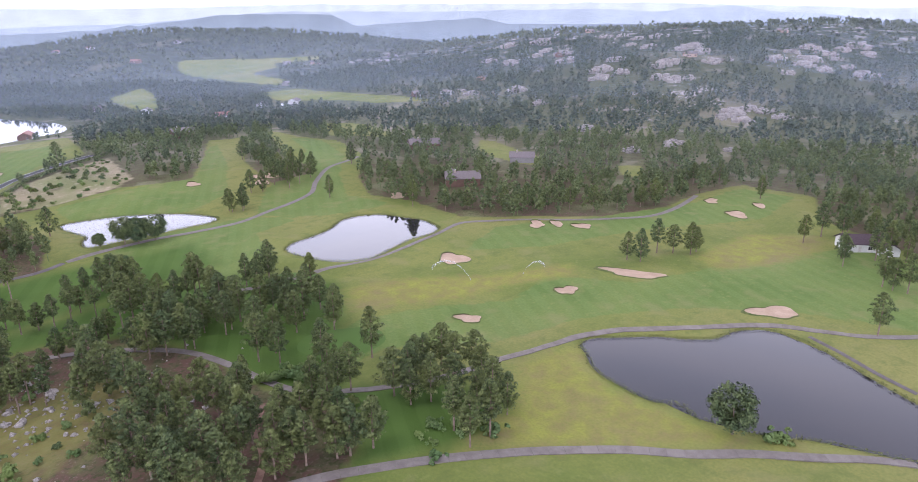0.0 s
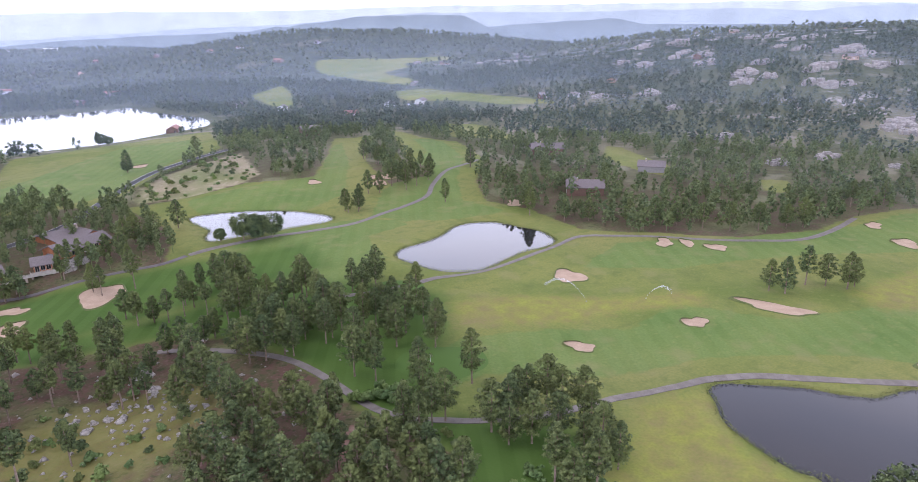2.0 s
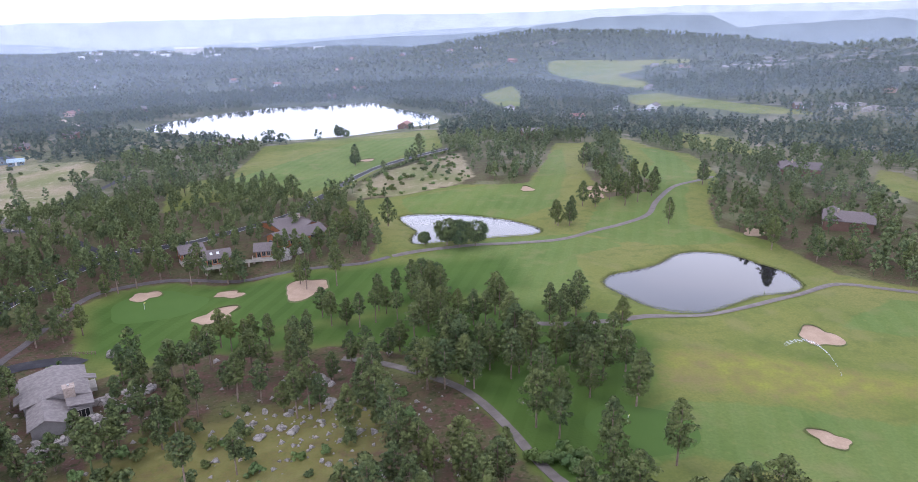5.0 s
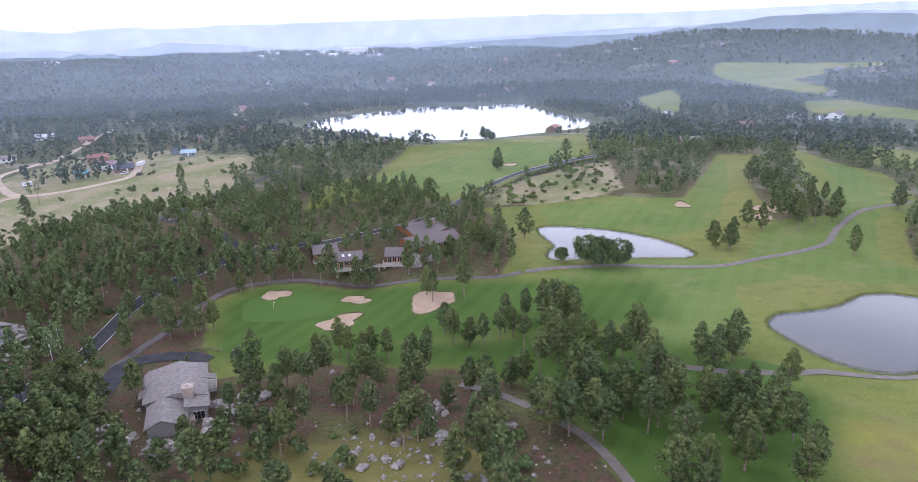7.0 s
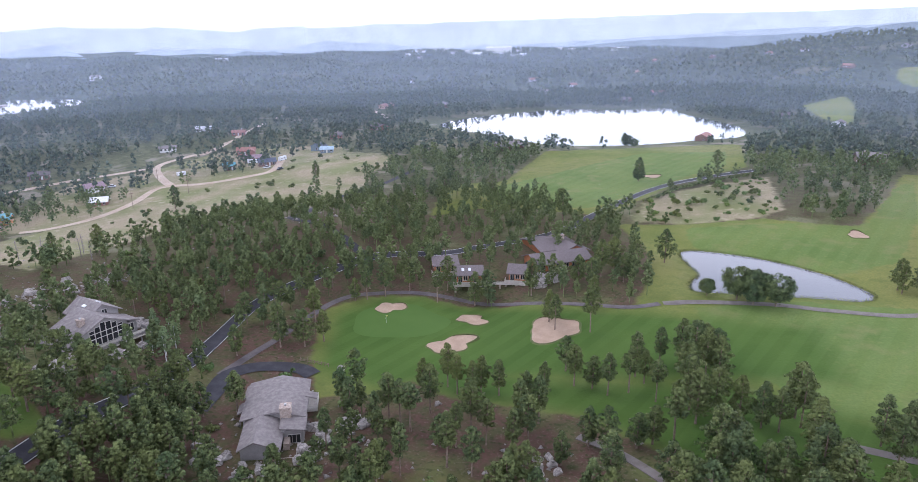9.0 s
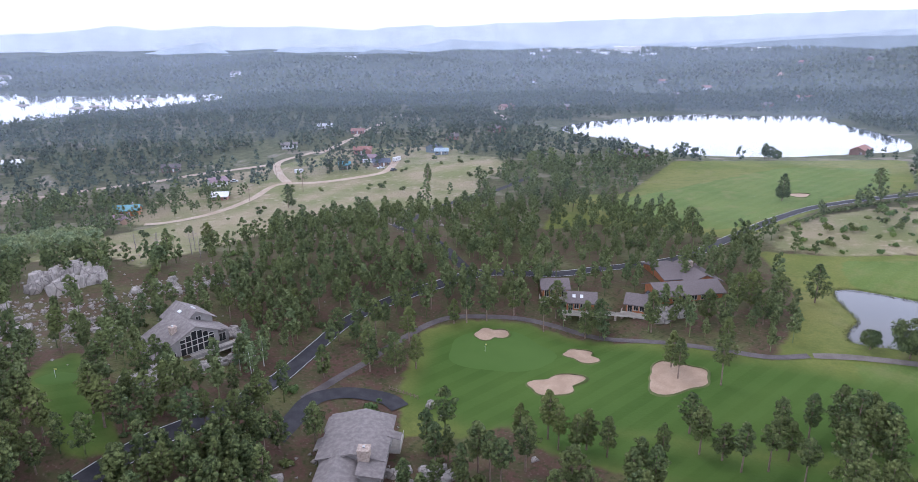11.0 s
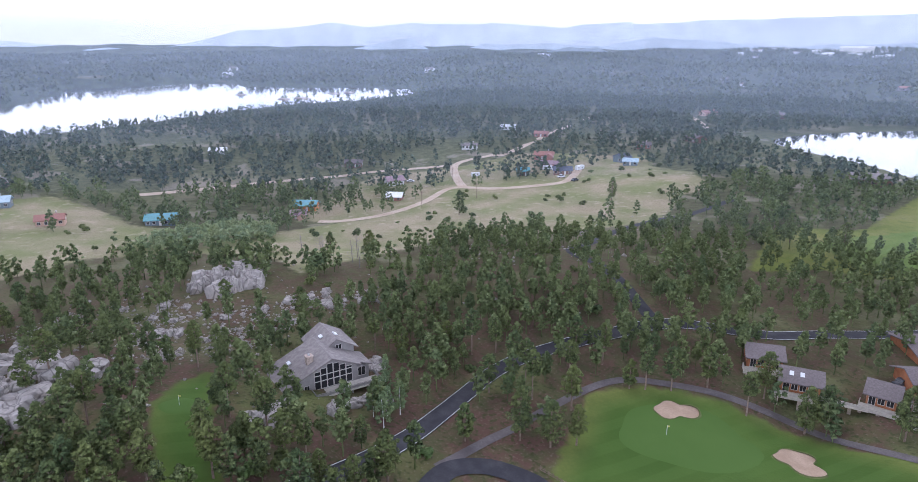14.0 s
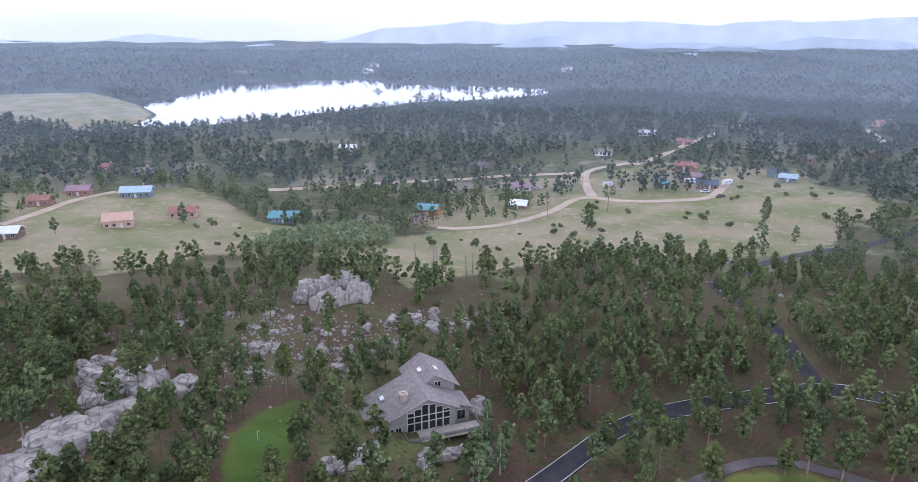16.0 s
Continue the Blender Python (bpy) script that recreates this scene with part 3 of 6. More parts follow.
def tufts(centres, radii, per, size, rng, squash=0.8):
    """Small three-cornered tufts on the skins of rounded clumps: vertices, faces and the soft normals of the clumps."""
    m = len(centres) * per
    d = rng.normal(0, 1, (m, 3))
    d /= np.linalg.norm(d, axis=1)[:, None]
    d[:, 2] = np.where(d[:, 2] < -0.35, -d[:, 2], d[:, 2])
    c = np.repeat(centres, per, 0) + d * (np.repeat(radii, per) * rng.uniform(0.66, 1.06, m))[:, None] * (1, 1, squash)
    s = size * rng.uniform(0.6, 1.3, m)[:, None]
    soft = d + rng.normal(0, 0.2, (m, 3)) + (0, 0, 0.1)
    soft /= np.linalg.norm(soft, axis=1)[:, None]
    d = d + rng.normal(0, 0.4, (m, 3))
    d /= np.linalg.norm(d, axis=1)[:, None]
    u = np.cross(d, rng.normal(0, 1, (m, 3)))
    u /= np.linalg.norm(u, axis=1)[:, None]
    w = np.cross(d, u)
    v = np.stack([c + u * s, c - u * s * 0.5 + w * s * 0.8, c - u * s * 0.5 - w * s * 0.8], 1).reshape(-1, 3)
    return v, np.arange(3 * m).reshape(-1, 3), np.repeat(soft, 3, 0)


def pine_crown(rng, high, wide, base, clumps, per, size):
    """Boughs round the stem in an egg-shaped crown, fullest below its middle, with gaps and an uneven outline."""
    f = (np.arange(clumps) + rng.uniform(0, 1, clumps)) / clumps
    z = high * (base + (0.97 - base) * f)
    prof = wide * np.sin(math.pi * (0.17 + 0.79 * f**0.92)) ** 0.8
    turn = np.arange(clumps) * 2.4 + rng.uniform(-0.7, 0.7, clumps)
    lobes = 1 + 0.2 * np.sin(2 * turn + rng.uniform(0, 6)) + 0.16 * np.sin(3 * turn + 7 * f)
    rad = wide * rng.uniform(0.19, 0.36, clumps) * (1.08 - 0.4 * f)
    r = np.clip(prof * lobes * rng.uniform(0.25, 1.0, clumps) ** 0.5 - 0.5 * rad, 0, None)
    c = np.stack([r * np.cos(turn), r * np.sin(turn), z], 1)
    return c, *tufts(c, rad, per, size, rng, 0.72)


def stem(high, r, bend, rng, limbs=None):
    """A tapered trunk with limbs out to some of the clumps."""
    verts, faces = [], []

    def tube(points, radii, n):
        first = len(verts)
        for p, q in zip(points, radii):
            verts.extend((p[0] + q * math.cos(a), p[1] + q * math.sin(a), p[2]) for a in (k * 2 * math.pi / n for k in range(n)))
        for j in range(len(points) - 1):
            for k in range(n):
                faces.append((first + j * n + k, first + j * n + (k + 1) % n, first + (j + 1) * n + (k + 1) % n, first + (j + 1) * n + k))

    tube([(bend * s * s, bend * 0.6 * s, high * 0.96 * s - 0.4) for s in (0, 0.06, 0.35, 0.7, 1)], [r * 1.5, r, r * 0.8, r * 0.5, 0.04], 7)
    for c in limbs if limbs is not None else ():
        s = max(c[2] - 0.8, 0.5) / high
        tube([(bend * s * s, bend * 0.6 * s, c[2] - 0.8), tuple(c)], [r * 0.3, 0.03], 3)
    return verts, faces


def raw_mesh(name, v, f, material, soft=None):
    me = bpy.data.meshes.new(name)
    me.vertices.add(len(v))
    me.vertices.foreach_set("co", np.ascontiguousarray(v, np.float32).ravel())
    me.loops.add(f.size)
    me.loops.foreach_set("vertex_index", np.ascontiguousarray(f, np.int32).ravel())
    me.polygons.add(len(f))
    me.polygons.foreach_set("loop_start", np.arange(0, f.size, f.shape[1], dtype=np.int32))
    me.materials.append(material)
    me.update(calc_edges=True)
    if soft is not None:
        me.polygons.foreach_set("use_smooth", np.ones(len(f), bool))
        me.normals_split_custom_set_from_vertices(np.ascontiguousarray(soft, np.float32))
    return me


# ---------------------------------------------------------------- the ground sheet
az = np.radians(np.r_[np.arange(-92, 97, 0.55), np.arange(97, 268, 5.0)])
rad = np.r_[0.5, 12 * 1.02 ** np.arange(0, 303)]
rad = rad[rad < 4750]
AZ, RR = np.meshgrid(az, rad)
gx, gy = (-RR * np.sin(AZ)).ravel(), (20 + RR * np.cos(AZ)).ravel()
gz = ground(gx, gy)
gr = np.hypot(gx, gy)
na, nr = len(az), len(rad)
i, j = np.meshgrid(np.arange(na), np.arange(nr - 1))
i2 = (i + 1) % na
quads = np.stack([j * na + i, (j + 1) * na + i, (j + 1) * na + i2, j * na + i2], -1).reshape(-1, 4)[:, ::-1]
sheet = raw_mesh("ground", np.stack([gx, gy, gz], 1), quads, GROUND)
sheet.polygons.foreach_set("use_smooth", [True] * len(sheet.polygons))


def mask(polys, soft=5.0):
    best = np.full(len(gx), 1e9)
    for p in polys:
        best = np.minimum(best, border(p, gx, gy))
    return np.clip(0.5 - best / (2 * soft), 0, 1)


dry_m = np.maximum(mask([MEADOW, VILLAGE, VILLAGE_LEFT, SCRUB, SHORE, MEADOW_LEFT, MEADOW_WEST, MEADOW_EAST], 6), mask([LAKE], 60) * 0.55)
dry_m = np.maximum(dry_m, mask([CLEARING], 8) * 0.36)
zone_a = np.stack([mask([GOLF, GOLF_LAKE, SMALL_TEE, LUSH, GOLF_STRIP, GOLF_GLADE, GOLF_TOP, GOLF_UPPER], 3), np.maximum(mask([GOLD_MID, GOLD_NEAR, GOLD_RIGHT], 6), mask([CLEARING], 9) * 0.56), dry_m, np.ones(len(gx))], 1)
zone_a[:, 0] = np.maximum(zone_a[:, 0], mask([GOLF_FAR, GOLF_FAR_LEFT, GOLF_FAR_MID], 8))
rock_amount = sum(np.exp(-(((gx - a) / r) ** 2 + ((gy - b) / s) ** 2)) for a, b, r, s in
                  ((900, 680, 260, 240), (1200, 350, 330, 260), (520, 250, 60, 40), (640, 900, 120, 120)))
zone_b = np.stack([np.clip((gr - 190) / 260, 0, 1), np.clip(rock_amount, 0, 1), mask([TURF, SMALL_TEE, LUSH], 4), np.ones(len(gx))], 1)
zone_c = np.zeros((len(gx), 4))
zone_c[:, 0] = mask(FAIRWAYS, 3)
zone_c[:, 1] = np.clip((gr - 480) / 400, 0, 1)
for key, data in (("zone_a", zone_a), ("zone_b", zone_b), ("zone_c", zone_c)):
    sheet.color_attributes.new(key, "FLOAT_COLOR", "POINT").data.foreach_set("color", data.astype(np.float32).ravel())
tagged(new("ground", sheet), "rolling ground of mown turf, dry meadow and pine litter", "ground", kind="structure")

# water
for (curve, level, steep), name, label in zip(WATERS, ("pond", "pond", "pond", "lake", "lake", "pond", "pond"), (
        "dark still pond with a reedy bank beside the cart path", "grey still pond mirroring the pines on its bank", "pale mirror-like pond with a bushy headland",
        "bright wide lake edged by dark woods", "large pale reservoir with small wooded islets", "small bright pond in the far course", "tiny bright pond in the far course")):
    xy = np.array(curve)
    mid = xy.mean(0)
    grow = 4 if steep > 0.1 else 12
    out = xy + (xy - mid) / np.hypot(*(xy - mid).T)[:, None] * grow
    ob = mesh_object(name, [(float(a), float(b), level) for a, b in out], [tuple(range(len(out)))], WATER if steep > 0.1 else WATER_LAKE)
    tagged(ob, label, "pond" if name == "pond" else "lake", kind="structure")

# roads and paths
ribbon("road", ROAD_MAIN, 4.8, ASPHALT, 0.2, "dark asphalt lane with white edge lines through the pines", "road")
ribbon("road", ROAD_HILL, 4.0, ASPHALT, 0.2, "dark asphalt lane climbing between the pines", "road")
ribbon("driveway", DRIVE, 4.6, ASPHALT, 0.24, "dark asphalt driveway beside the grey house", "driveway")
ribbon("path", PATH_MID, 2.4, PATH_GREY, 0.16, "grey concrete cart path along the pond and wood", "path")
ribbon("path", PATH_POND, 2.4, PATH_GREY, 0.16, "grey concrete cart path below the pond", "path")
ribbon("path", PATH_FAR, 2.4, PATH_GREY, 0.16, "grey concrete cart path across the fairway", "path")
ribbon("path", PATH_GREEN, 2.3, PATH_DARK, 0.18, "dark brown path round the putting green", "path")
ribbon("dirt_trail", TRAIL, 1.5, DIRT_RED, 0.14, "worn dirt trail between the pines", "trail")
ribbon("dirt_track", BANK_TRACK, 1.2, PATH_DARK, 0.14, "worn dirt track along the pond bank", "track")
for line in TRACKS:
    ribbon("dirt_track", line, 5.0, DIRT, 0.25, "pale dirt track through the dry meadow", "track")

# bunkers and greens
rng = np.random.default_rng(5)
for cx, cy, a, b, turn in ((119, 113.6, 5.6, 4.6, 25), (123.4, 68.2, 3.0, 3.0, -20), (149.8, 62.3, 9.0, 3.6, -55), (152, 18.6, 6.6, 4.0, -62), (89.6, 76, 3.4, 2.6, -41),
                           (168.4, 118.1, 3, 4.6, -43), (175.2, 113.5, 2.6, 3.6, -38), (180.6, 105.1, 3.3, 3.8, -38), (246, 72.6, 4.3, 4.6, -49), (259.5, 90.8, 3.1, 4, -50),
                           (264.8, 71, 2.7, 3.5, -51), (95.9, 277, 3.2, 3.6, -44), (159.7, 195.8, 3.9, 5, -33), (121.9, 256, 4, 4.1, -38), (-57.5, 194.8, 4.1, 3.2, 29),
                           (-32.4, 194.1, 4.6, 3.6, -10), (-34.6, 177, 6.3, 4.4, 25), (-8.3, 187.5, 8.1, 6.2, 23), (129.5, 264.8, 7, 5, -3), (29.8, 373, 3.5, 4.5, -24)):
    bunker = tagged(new("bunker"), "pinkish sand bunker with a turf lip in the fairway", "bunker", "sand bunkers")
    out = blob(cx, cy, a, b, turn, rng)
    patch("sand", out, SAND, 0.28, 0.12, bunker)
    ring, n = [], len(out)
    mid = out.mean(0)
    for k, (r, up) in enumerate(((0.97, 0.22), (0.99, 0.36), (1.03, 0.3), (1.09, -0.1))):
        p = mid + (out - mid) * r
        z = ground(p[:, 0], p[:, 1])
        back = np.clip(((p - mid) @ np.array([math.sin(radians(15)), 1])) / max(a, b), 0, 1)
        ring += [(float(q[0]), float(q[1]), float(h + up * (0.55 + 1.6 * w) if up > 0 else h + up)) for q, h, w in zip(p, z, back)]
    mesh_object("lip", ring, [(k * n + i, k * n + (i + 1) % n, (k + 1) * n + (i + 1) % n, (k + 1) * n + i) for k in range(3) for i in range(n)], LIP, bunker, "", True)
g = Graph("putting_turf", 0.9, 0.0, 0.1)
GREEN = g.done(g.mix(g.noise(0.12), (0.062, 0.118, 0.026), (0.080, 0.140, 0.034)), g.noise(3), 0.1, 0.02)
for cx, cy, a, b, turn in ((-52.5, 188, 15, 10, 20), (56, 88, 12, 9, -20), (70, 138, 9, 5, -15), (-127.5, 121.5, 4.2, 3.4, 40)):
    tagged(patch("putting_green", blob(cx, cy, a, b, turn, rng, 48, 0.12), GREEN, 0.1, sunk=0.12), "smooth bright putting green of close-mown turf", "green", kind="structure")

# ---------------------------------------------------------------- where rocks and houses stand
ROCKS_SLAB = [(-151, 87), (-155, 91), (-155, 96), (-157, 100), (-157, 104), (-161, 108), (-167, 111), (-166, 115), (-162, 116), (-167, 105), (-165, 96), (-158,
    89), (-149, 85)]
ROCKS_HILL = [(-191, 161), (-193, 167), (-195, 174), (-191, 179), (-187, 181), (-200, 169), (-199, 181)]
ROCKS_RIDGE = [(-175, 136), (-172, 140), (-182, 151), (-166, 180), (-163, 183), (-163, 188), (-160, 189), (-188, 109), (-196, 114), (-206, 130), (-198, 129), (-156,
    151), (-137, 300), (-141, 304), (-154, 197)]
ROCKS_H1 = [(-117, 133), (-117, 137), (-112, 147), (-111, 153), (-111, 155), (-116, 131), (-123, 169)]
ROCKS_SLOPE = [(-15, 113), (-6, 131), (-11, 107), (-3, 118), (9, 119), (-6, 125), (-12, 110), (-5, 93), (3, 101), (-5, 112), (-18, 109), (-14, 117)]
ROCKS_LOW = [(-54, 132), (-50, 128), (-56, 116), (-70, 117), (-74, 121), (-48, 136), (-62, 114), (-76, 112), (-47, 130), (-51, 122)]
ROCKS_LODGE = [(-16, 225), (-14, 222), (-12, 227), (-15, 219), (-10, 223)]
HOUSES = [(-66, 138, 14), (-62, 126, 12), (-57, 116, 8), (-52, 108, 5), (-116, 148, 7), (-124, 158, 15), (-40, 218, 11), (-26, 222, 10), (-10, 236, 13)]

ROCKY_WOOD = [(-155, 126), (-181, 135), (-191, 142), (-187, 157), (-184, 178), (-204, 191), (-171, 250), (-160, 222), (-156, 195), (-146, 178), (-155, 163), (-152, 142)]
SMALL_STAND = [(-98, 98), (-98, 128), (-82, 132), (-72, 108), (-84, 92)]
SLAB_BLOCKS = [(-152, 86), (-153, 89), (-154, 93), (-148, 90), (-146, 94), (-146, 86), (-152, 97), (-147, 98), (-146, 101), (-152, 99), (-151, 102), (-152, 104), (-160, 105), (-160, 102), (-163, 108), (-162, 111), (-161, 113), (-156, 115), (-151, 112), (-173, 105), (-184, 106), (-185, 110), (-142, 93), (-142, 89)]
CREST_BLOCKS = [(-193, 164), (-194, 168), (-195, 173), (-195, 177), (-193, 180), (-185, 179), (-186, 166), (-185, 169), (-185, 173), (-183, 175)]
SCREE = [(-178, 138), (-173, 139), (-177, 146), (-169, 145), (-179, 153), (-186, 146), (-171, 134), (-189, 153), (-161, 150), (-162, 154), (-152, 151), (-159, 159), (-168, 168), (-173, 160), (-153, 144), (-167, 182), (-162, 183), (-156, 186), (-156, 195), (-153, 196), (-157, 168), (-163, 176), (-159, 132), (-157, 135), (-209, 133), (-204, 129), (-207, 121), (-200, 144)]

# ---------------------------------------------------------------- trees
SINGLE = [(55, 75), (59, 96), (39, 89), (36, 94), (134, 214), (182, 266), (25, 241), (91, 224), (95, 222), (160, 71), (162, 67), (174, 68),
          (178, 64), (181, 59), (185, 59), (277, 76), (226, 38), (209, 19), (197, 4), (196, 1), (196, -3), (157, -6), (154, 178),
          (56, 142), (59, 140), (67, 147), (46, 53), (46, 48), (52, 48), (57, 47), (59, 42), (63, 36), (242, 30), (238, 36), (247, 21), (251, 31), (247, 10), (240, 6), (229, 11)]
SINGLE_BACK = [(57, 35), (46, 35), (55, 40), (49, 54), (-10, 192), (22, 363), (64, 392), (18, 476), (-12, 288), (-65, 327), (-70, 322), (139, 308),
               (137, 288), (110, 244), (-68, 170), (-79, 166), (-73, 168), (-8, 187), (2, 200), (-66, 197), (-62, 199), (-59, 201), (-34, 207),
               (-47, 322), (-153, 361), (-208, 310), (-200, 222), (-181, 224), (62, 143)]
SINGLE_FAR = [(136, 305), (137, 291), (180, 263), (172, 219), (159, 185), (115, 242), (125, 249), (132, 249), (136, 244), (151, 257), (151, 278), (153, 270), (136, 264), (138, 283), (91, 227), (97, 225), (128, 240), (143, 262),
              (146, 250), (160, 163), (168, 157), (176, 143), (183, 136), (190, 131), (197, 124), (203, 116), (212, 110), (224, 106), (232, 104), (282, 112), (290, 110), (298, 106), (222, 13), (217, 22), (226, 5), (214, 9), (230, 0), (-3, 221), (4, 226), (8, 232), (1, 214), (11, 222), (15, 231), (-17, 212), (-31, 212), (-44, 213)]
rng = np.random.default_rng(11)


def scatter(poly, density, gap):
    """Places inside a polygon, at least a gap apart."""
    xy = np.array(poly, float)
    lo, hi = xy.min(0), xy.max(0)
    out = []
    for x, y in rng.uniform(lo, hi, (int(np.prod(hi - lo) * density * 2.2), 2)):
        if all((x - a) ** 2 + (y - b) ** 2 > gap * gap for a, b in out):
            out.append((float(x), float(y)))
    out = np.array(out)
    out = out[inside(poly, out[:, 0], out[:, 1])]
    want = int(abs(np.sum(xy[:, 0] * np.roll(xy[:, 1], -1) - xy[:, 1] * np.roll(xy[:, 0], -1))) / 2 * density)
    return out[:want]


def free(p, houses=True):
    x, y = p[:, 0], p[:, 1]
    ok = (to_line(ROAD_MAIN, x, y) > 3.1) & (to_line(ROAD_HILL, x, y) > 2.9) & (to_line(PATH_GREEN, x, y) > 2.4) & (to_line(DRIVE, x, y) > 3.6)
    ok &= ~inside(MEADOW_LEFT, x, y) & ~inside(TURF, x, y) & ~inside(SMALL_TEE, x, y) & (to_line(PATH_RIGHT, x, y) > 2.2) & (to_line(PATH_NEAR, x, y) > 2.5)
    for a, b, r in HOUSES + [(a + k, b - k / 4, 4.5) for a, b in ROCKS_SLAB + ROCKS_HILL for k in (2, 8)] + [(a + 1, b - 1, 3) for a, b in ROCKS_RIDGE + ROCKS_H1 + ROCKS_SLOPE]:
        ok &= np.hypot(x - a, y - b) > r
    return p[ok]


# pines of the near woods, place by place
PINES_A = [(60.8, 34.8), (67.4, 50.8), (59.3, 37.6), (63.5, 45.0), (57.9, 40.6), (52.0, 31.2), (63.1, 53.0), (63.8, 58.4), (46.2, 30.8), (60.3, 60.3), (47.9, 37.0), (52.2, 48.7), (56.9, 59.3), (52.5, 56.0), (48.1, 50.5), (56.2, 75.2), (48.0, 56.0), (61.7, 99.9), (70.6, 126.8), (63.7, 110.4), (62.9, 116.2), (42.8, 64.6), (57.1, 108.3), (60.0, 121.4), (46.7, 82.4), (64.7, 142.4), (42.5, 73.0), (56.7, 117.7), (39.7, 64.7), (32.6, 42.4), (51.2, 102.2), (52.5, 109.3), (55.7, 120.1), (60.4, 141.0), (52.7, 117.3), (35.3, 61.9), (56.8, 142.1), (49.6, 118.5), (30.4, 50.0), (28.2, 43.4), (34.4, 66.2), (41.3, 95.3), (26.1, 44.5), (40.2, 102.8)]
PINES_B = [(27.3, 50.5), (43.6, 119.3), (44.2, 124.6), (39.7, 116.4), (42.2, 128.0), (44.6, 139.2), (25.6, 55.9), (42.3, 132.5), (37.1, 114.4), (43.7, 146.3), (39.1, 124.5), (43.5, 149.8), (21.0, 46.7), (23.3, 59.4), (39.1, 144.0), (35.7, 126.3), (20.8, 50.6), (33.5, 119.7), (24.5, 77.4), (36.1, 145.3), (31.9, 123.7), (19.1, 53.9), (22.4, 75.1), (27.8, 112.4), (32.5, 148.6), (28.6, 127.4), (26.2, 114.3), (28.7, 134.2), (17.9, 61.0), (26.2, 122.7), (18.8, 71.3), (17.6, 64.3), (30.4, 162.5), (31.0, 170.6), (25.7, 131.9), (27.7, 148.7), (17.8, 75.4), (23.8, 123.5), (18.3, 83.9), (28.2, 165.7), (29.0, 174.1), (21.4, 114.1), (23.7, 146.0), (13.3, 56.0)]
PINES_C = [(26.0, 169.9), (20.2, 119.4), (23.1, 151.5), (23.5, 160.3), (23.7, 173.9), (17.7, 115.2), (18.7, 138.3), (10.7, 55.8), (16.6, 123.1), (12.2, 79.4), (18.3, 170.4), (16.4, 154.4), (14.6, 137.6), (10.6, 86.0), (8.8, 68.3), (14.3, 162.3), (7.6, 58.2), (11.5, 135.9), (12.4, 165.2), (7.4, 74.3), (10.7, 157.7), (7.2, 88.6), (7.3, 98.5), (4.8, 68.9), (6.1, 112.2), (6.1, 122.3), (4.9, 104.3), (5.7, 133.4), (6.0, 156.0), (2.5, 62.0), (2.9, 114.4), (2.6, 158.6), (2.2, 135.6), (1.5, 186.7), (0.5, 73.9), (0.1, 63.8), (-0.9, 102.6), (-1.6, 159.1), (-2.8, 128.4), (-3.9, 165.6), (-3.6, 75.7), (-6.0, 112.0), (-8.3, 156.2), (-8.3, 142.6)]
PINES_D = [(-8.4, 115.5), (-9.7, 134.6), (-11.3, 144.9), (-12.0, 139.2), (-11.2, 121.3), (-11.0, 112.9), (-12.4, 132.0), (-13.9, 117.0), (-18.3, 152.5), (-18.0, 133.0), (-18.9, 122.4), (-22.6, 153.6), (-21.5, 135.6), (-24.3, 151.5), (-23.7, 131.0), (-24.1, 124.2), (-27.9, 151.8), (-26.9, 130.6), (-21.9, 95.2), (-30.9, 154.9), (-32.1, 142.8), (-45.2, 204.1), (-36.8, 154.6), (-34.4, 135.1), (-32.1, 119.9), (-37.1, 137.0), (-35.1, 118.4), (-30.3, 92.3), (-34.8, 114.1), (-40.5, 139.4), (-35.1, 111.6), (-55.2, 208.0), (-38.7, 114.9), (-37.2, 108.2), (-61.1, 201.3), (-42.2, 115.3), (-48.5, 137.3), (-67.5, 205.2), (-66.0, 198.3), (-52.0, 141.3), (-49.2, 125.5), (-69.1, 196.4), (-49.8, 109.3), (-69.2, 171.9)]
PINES_E = [(-78.4, 201.4), (-52.7, 110.7), (-75.8, 181.6), (-81.3, 190.4), (-85.0, 199.9), (-55.6, 105.5), (-84.8, 179.9), (-89.9, 184.9), (-61.2, 103.7), (-73.5, 134.1), (-93.8, 185.8), (-66.9, 112.4), (-94.2, 176.3), (-87.4, 158.4), (-102.7, 190.9), (-72.4, 116.6), (-69.3, 107.8), (-67.0, 101.8), (-79.6, 130.5), (-79.7, 126.4), (-74.7, 112.6), (-70.5, 102.8), (-107.1, 186.7), (-88.3, 136.8), (-72.3, 100.6), (-90.3, 135.7), (-81.6, 115.7), (-114.4, 185.6), (-89.3, 129.9), (-88.4, 124.8), (-85.1, 112.1), (-94.3, 126.7), (-81.5, 99.1), (-120.7, 175.5), (-93.3, 121.7), (-87.0, 109.1), (-88.0, 106.7), (-86.4, 101.8), (-102.6, 130.6), (-128.4, 173.8), (-103.2, 126.3), (-95.8, 112.9), (-95.9, 106.6), (-113.0, 129.9)]
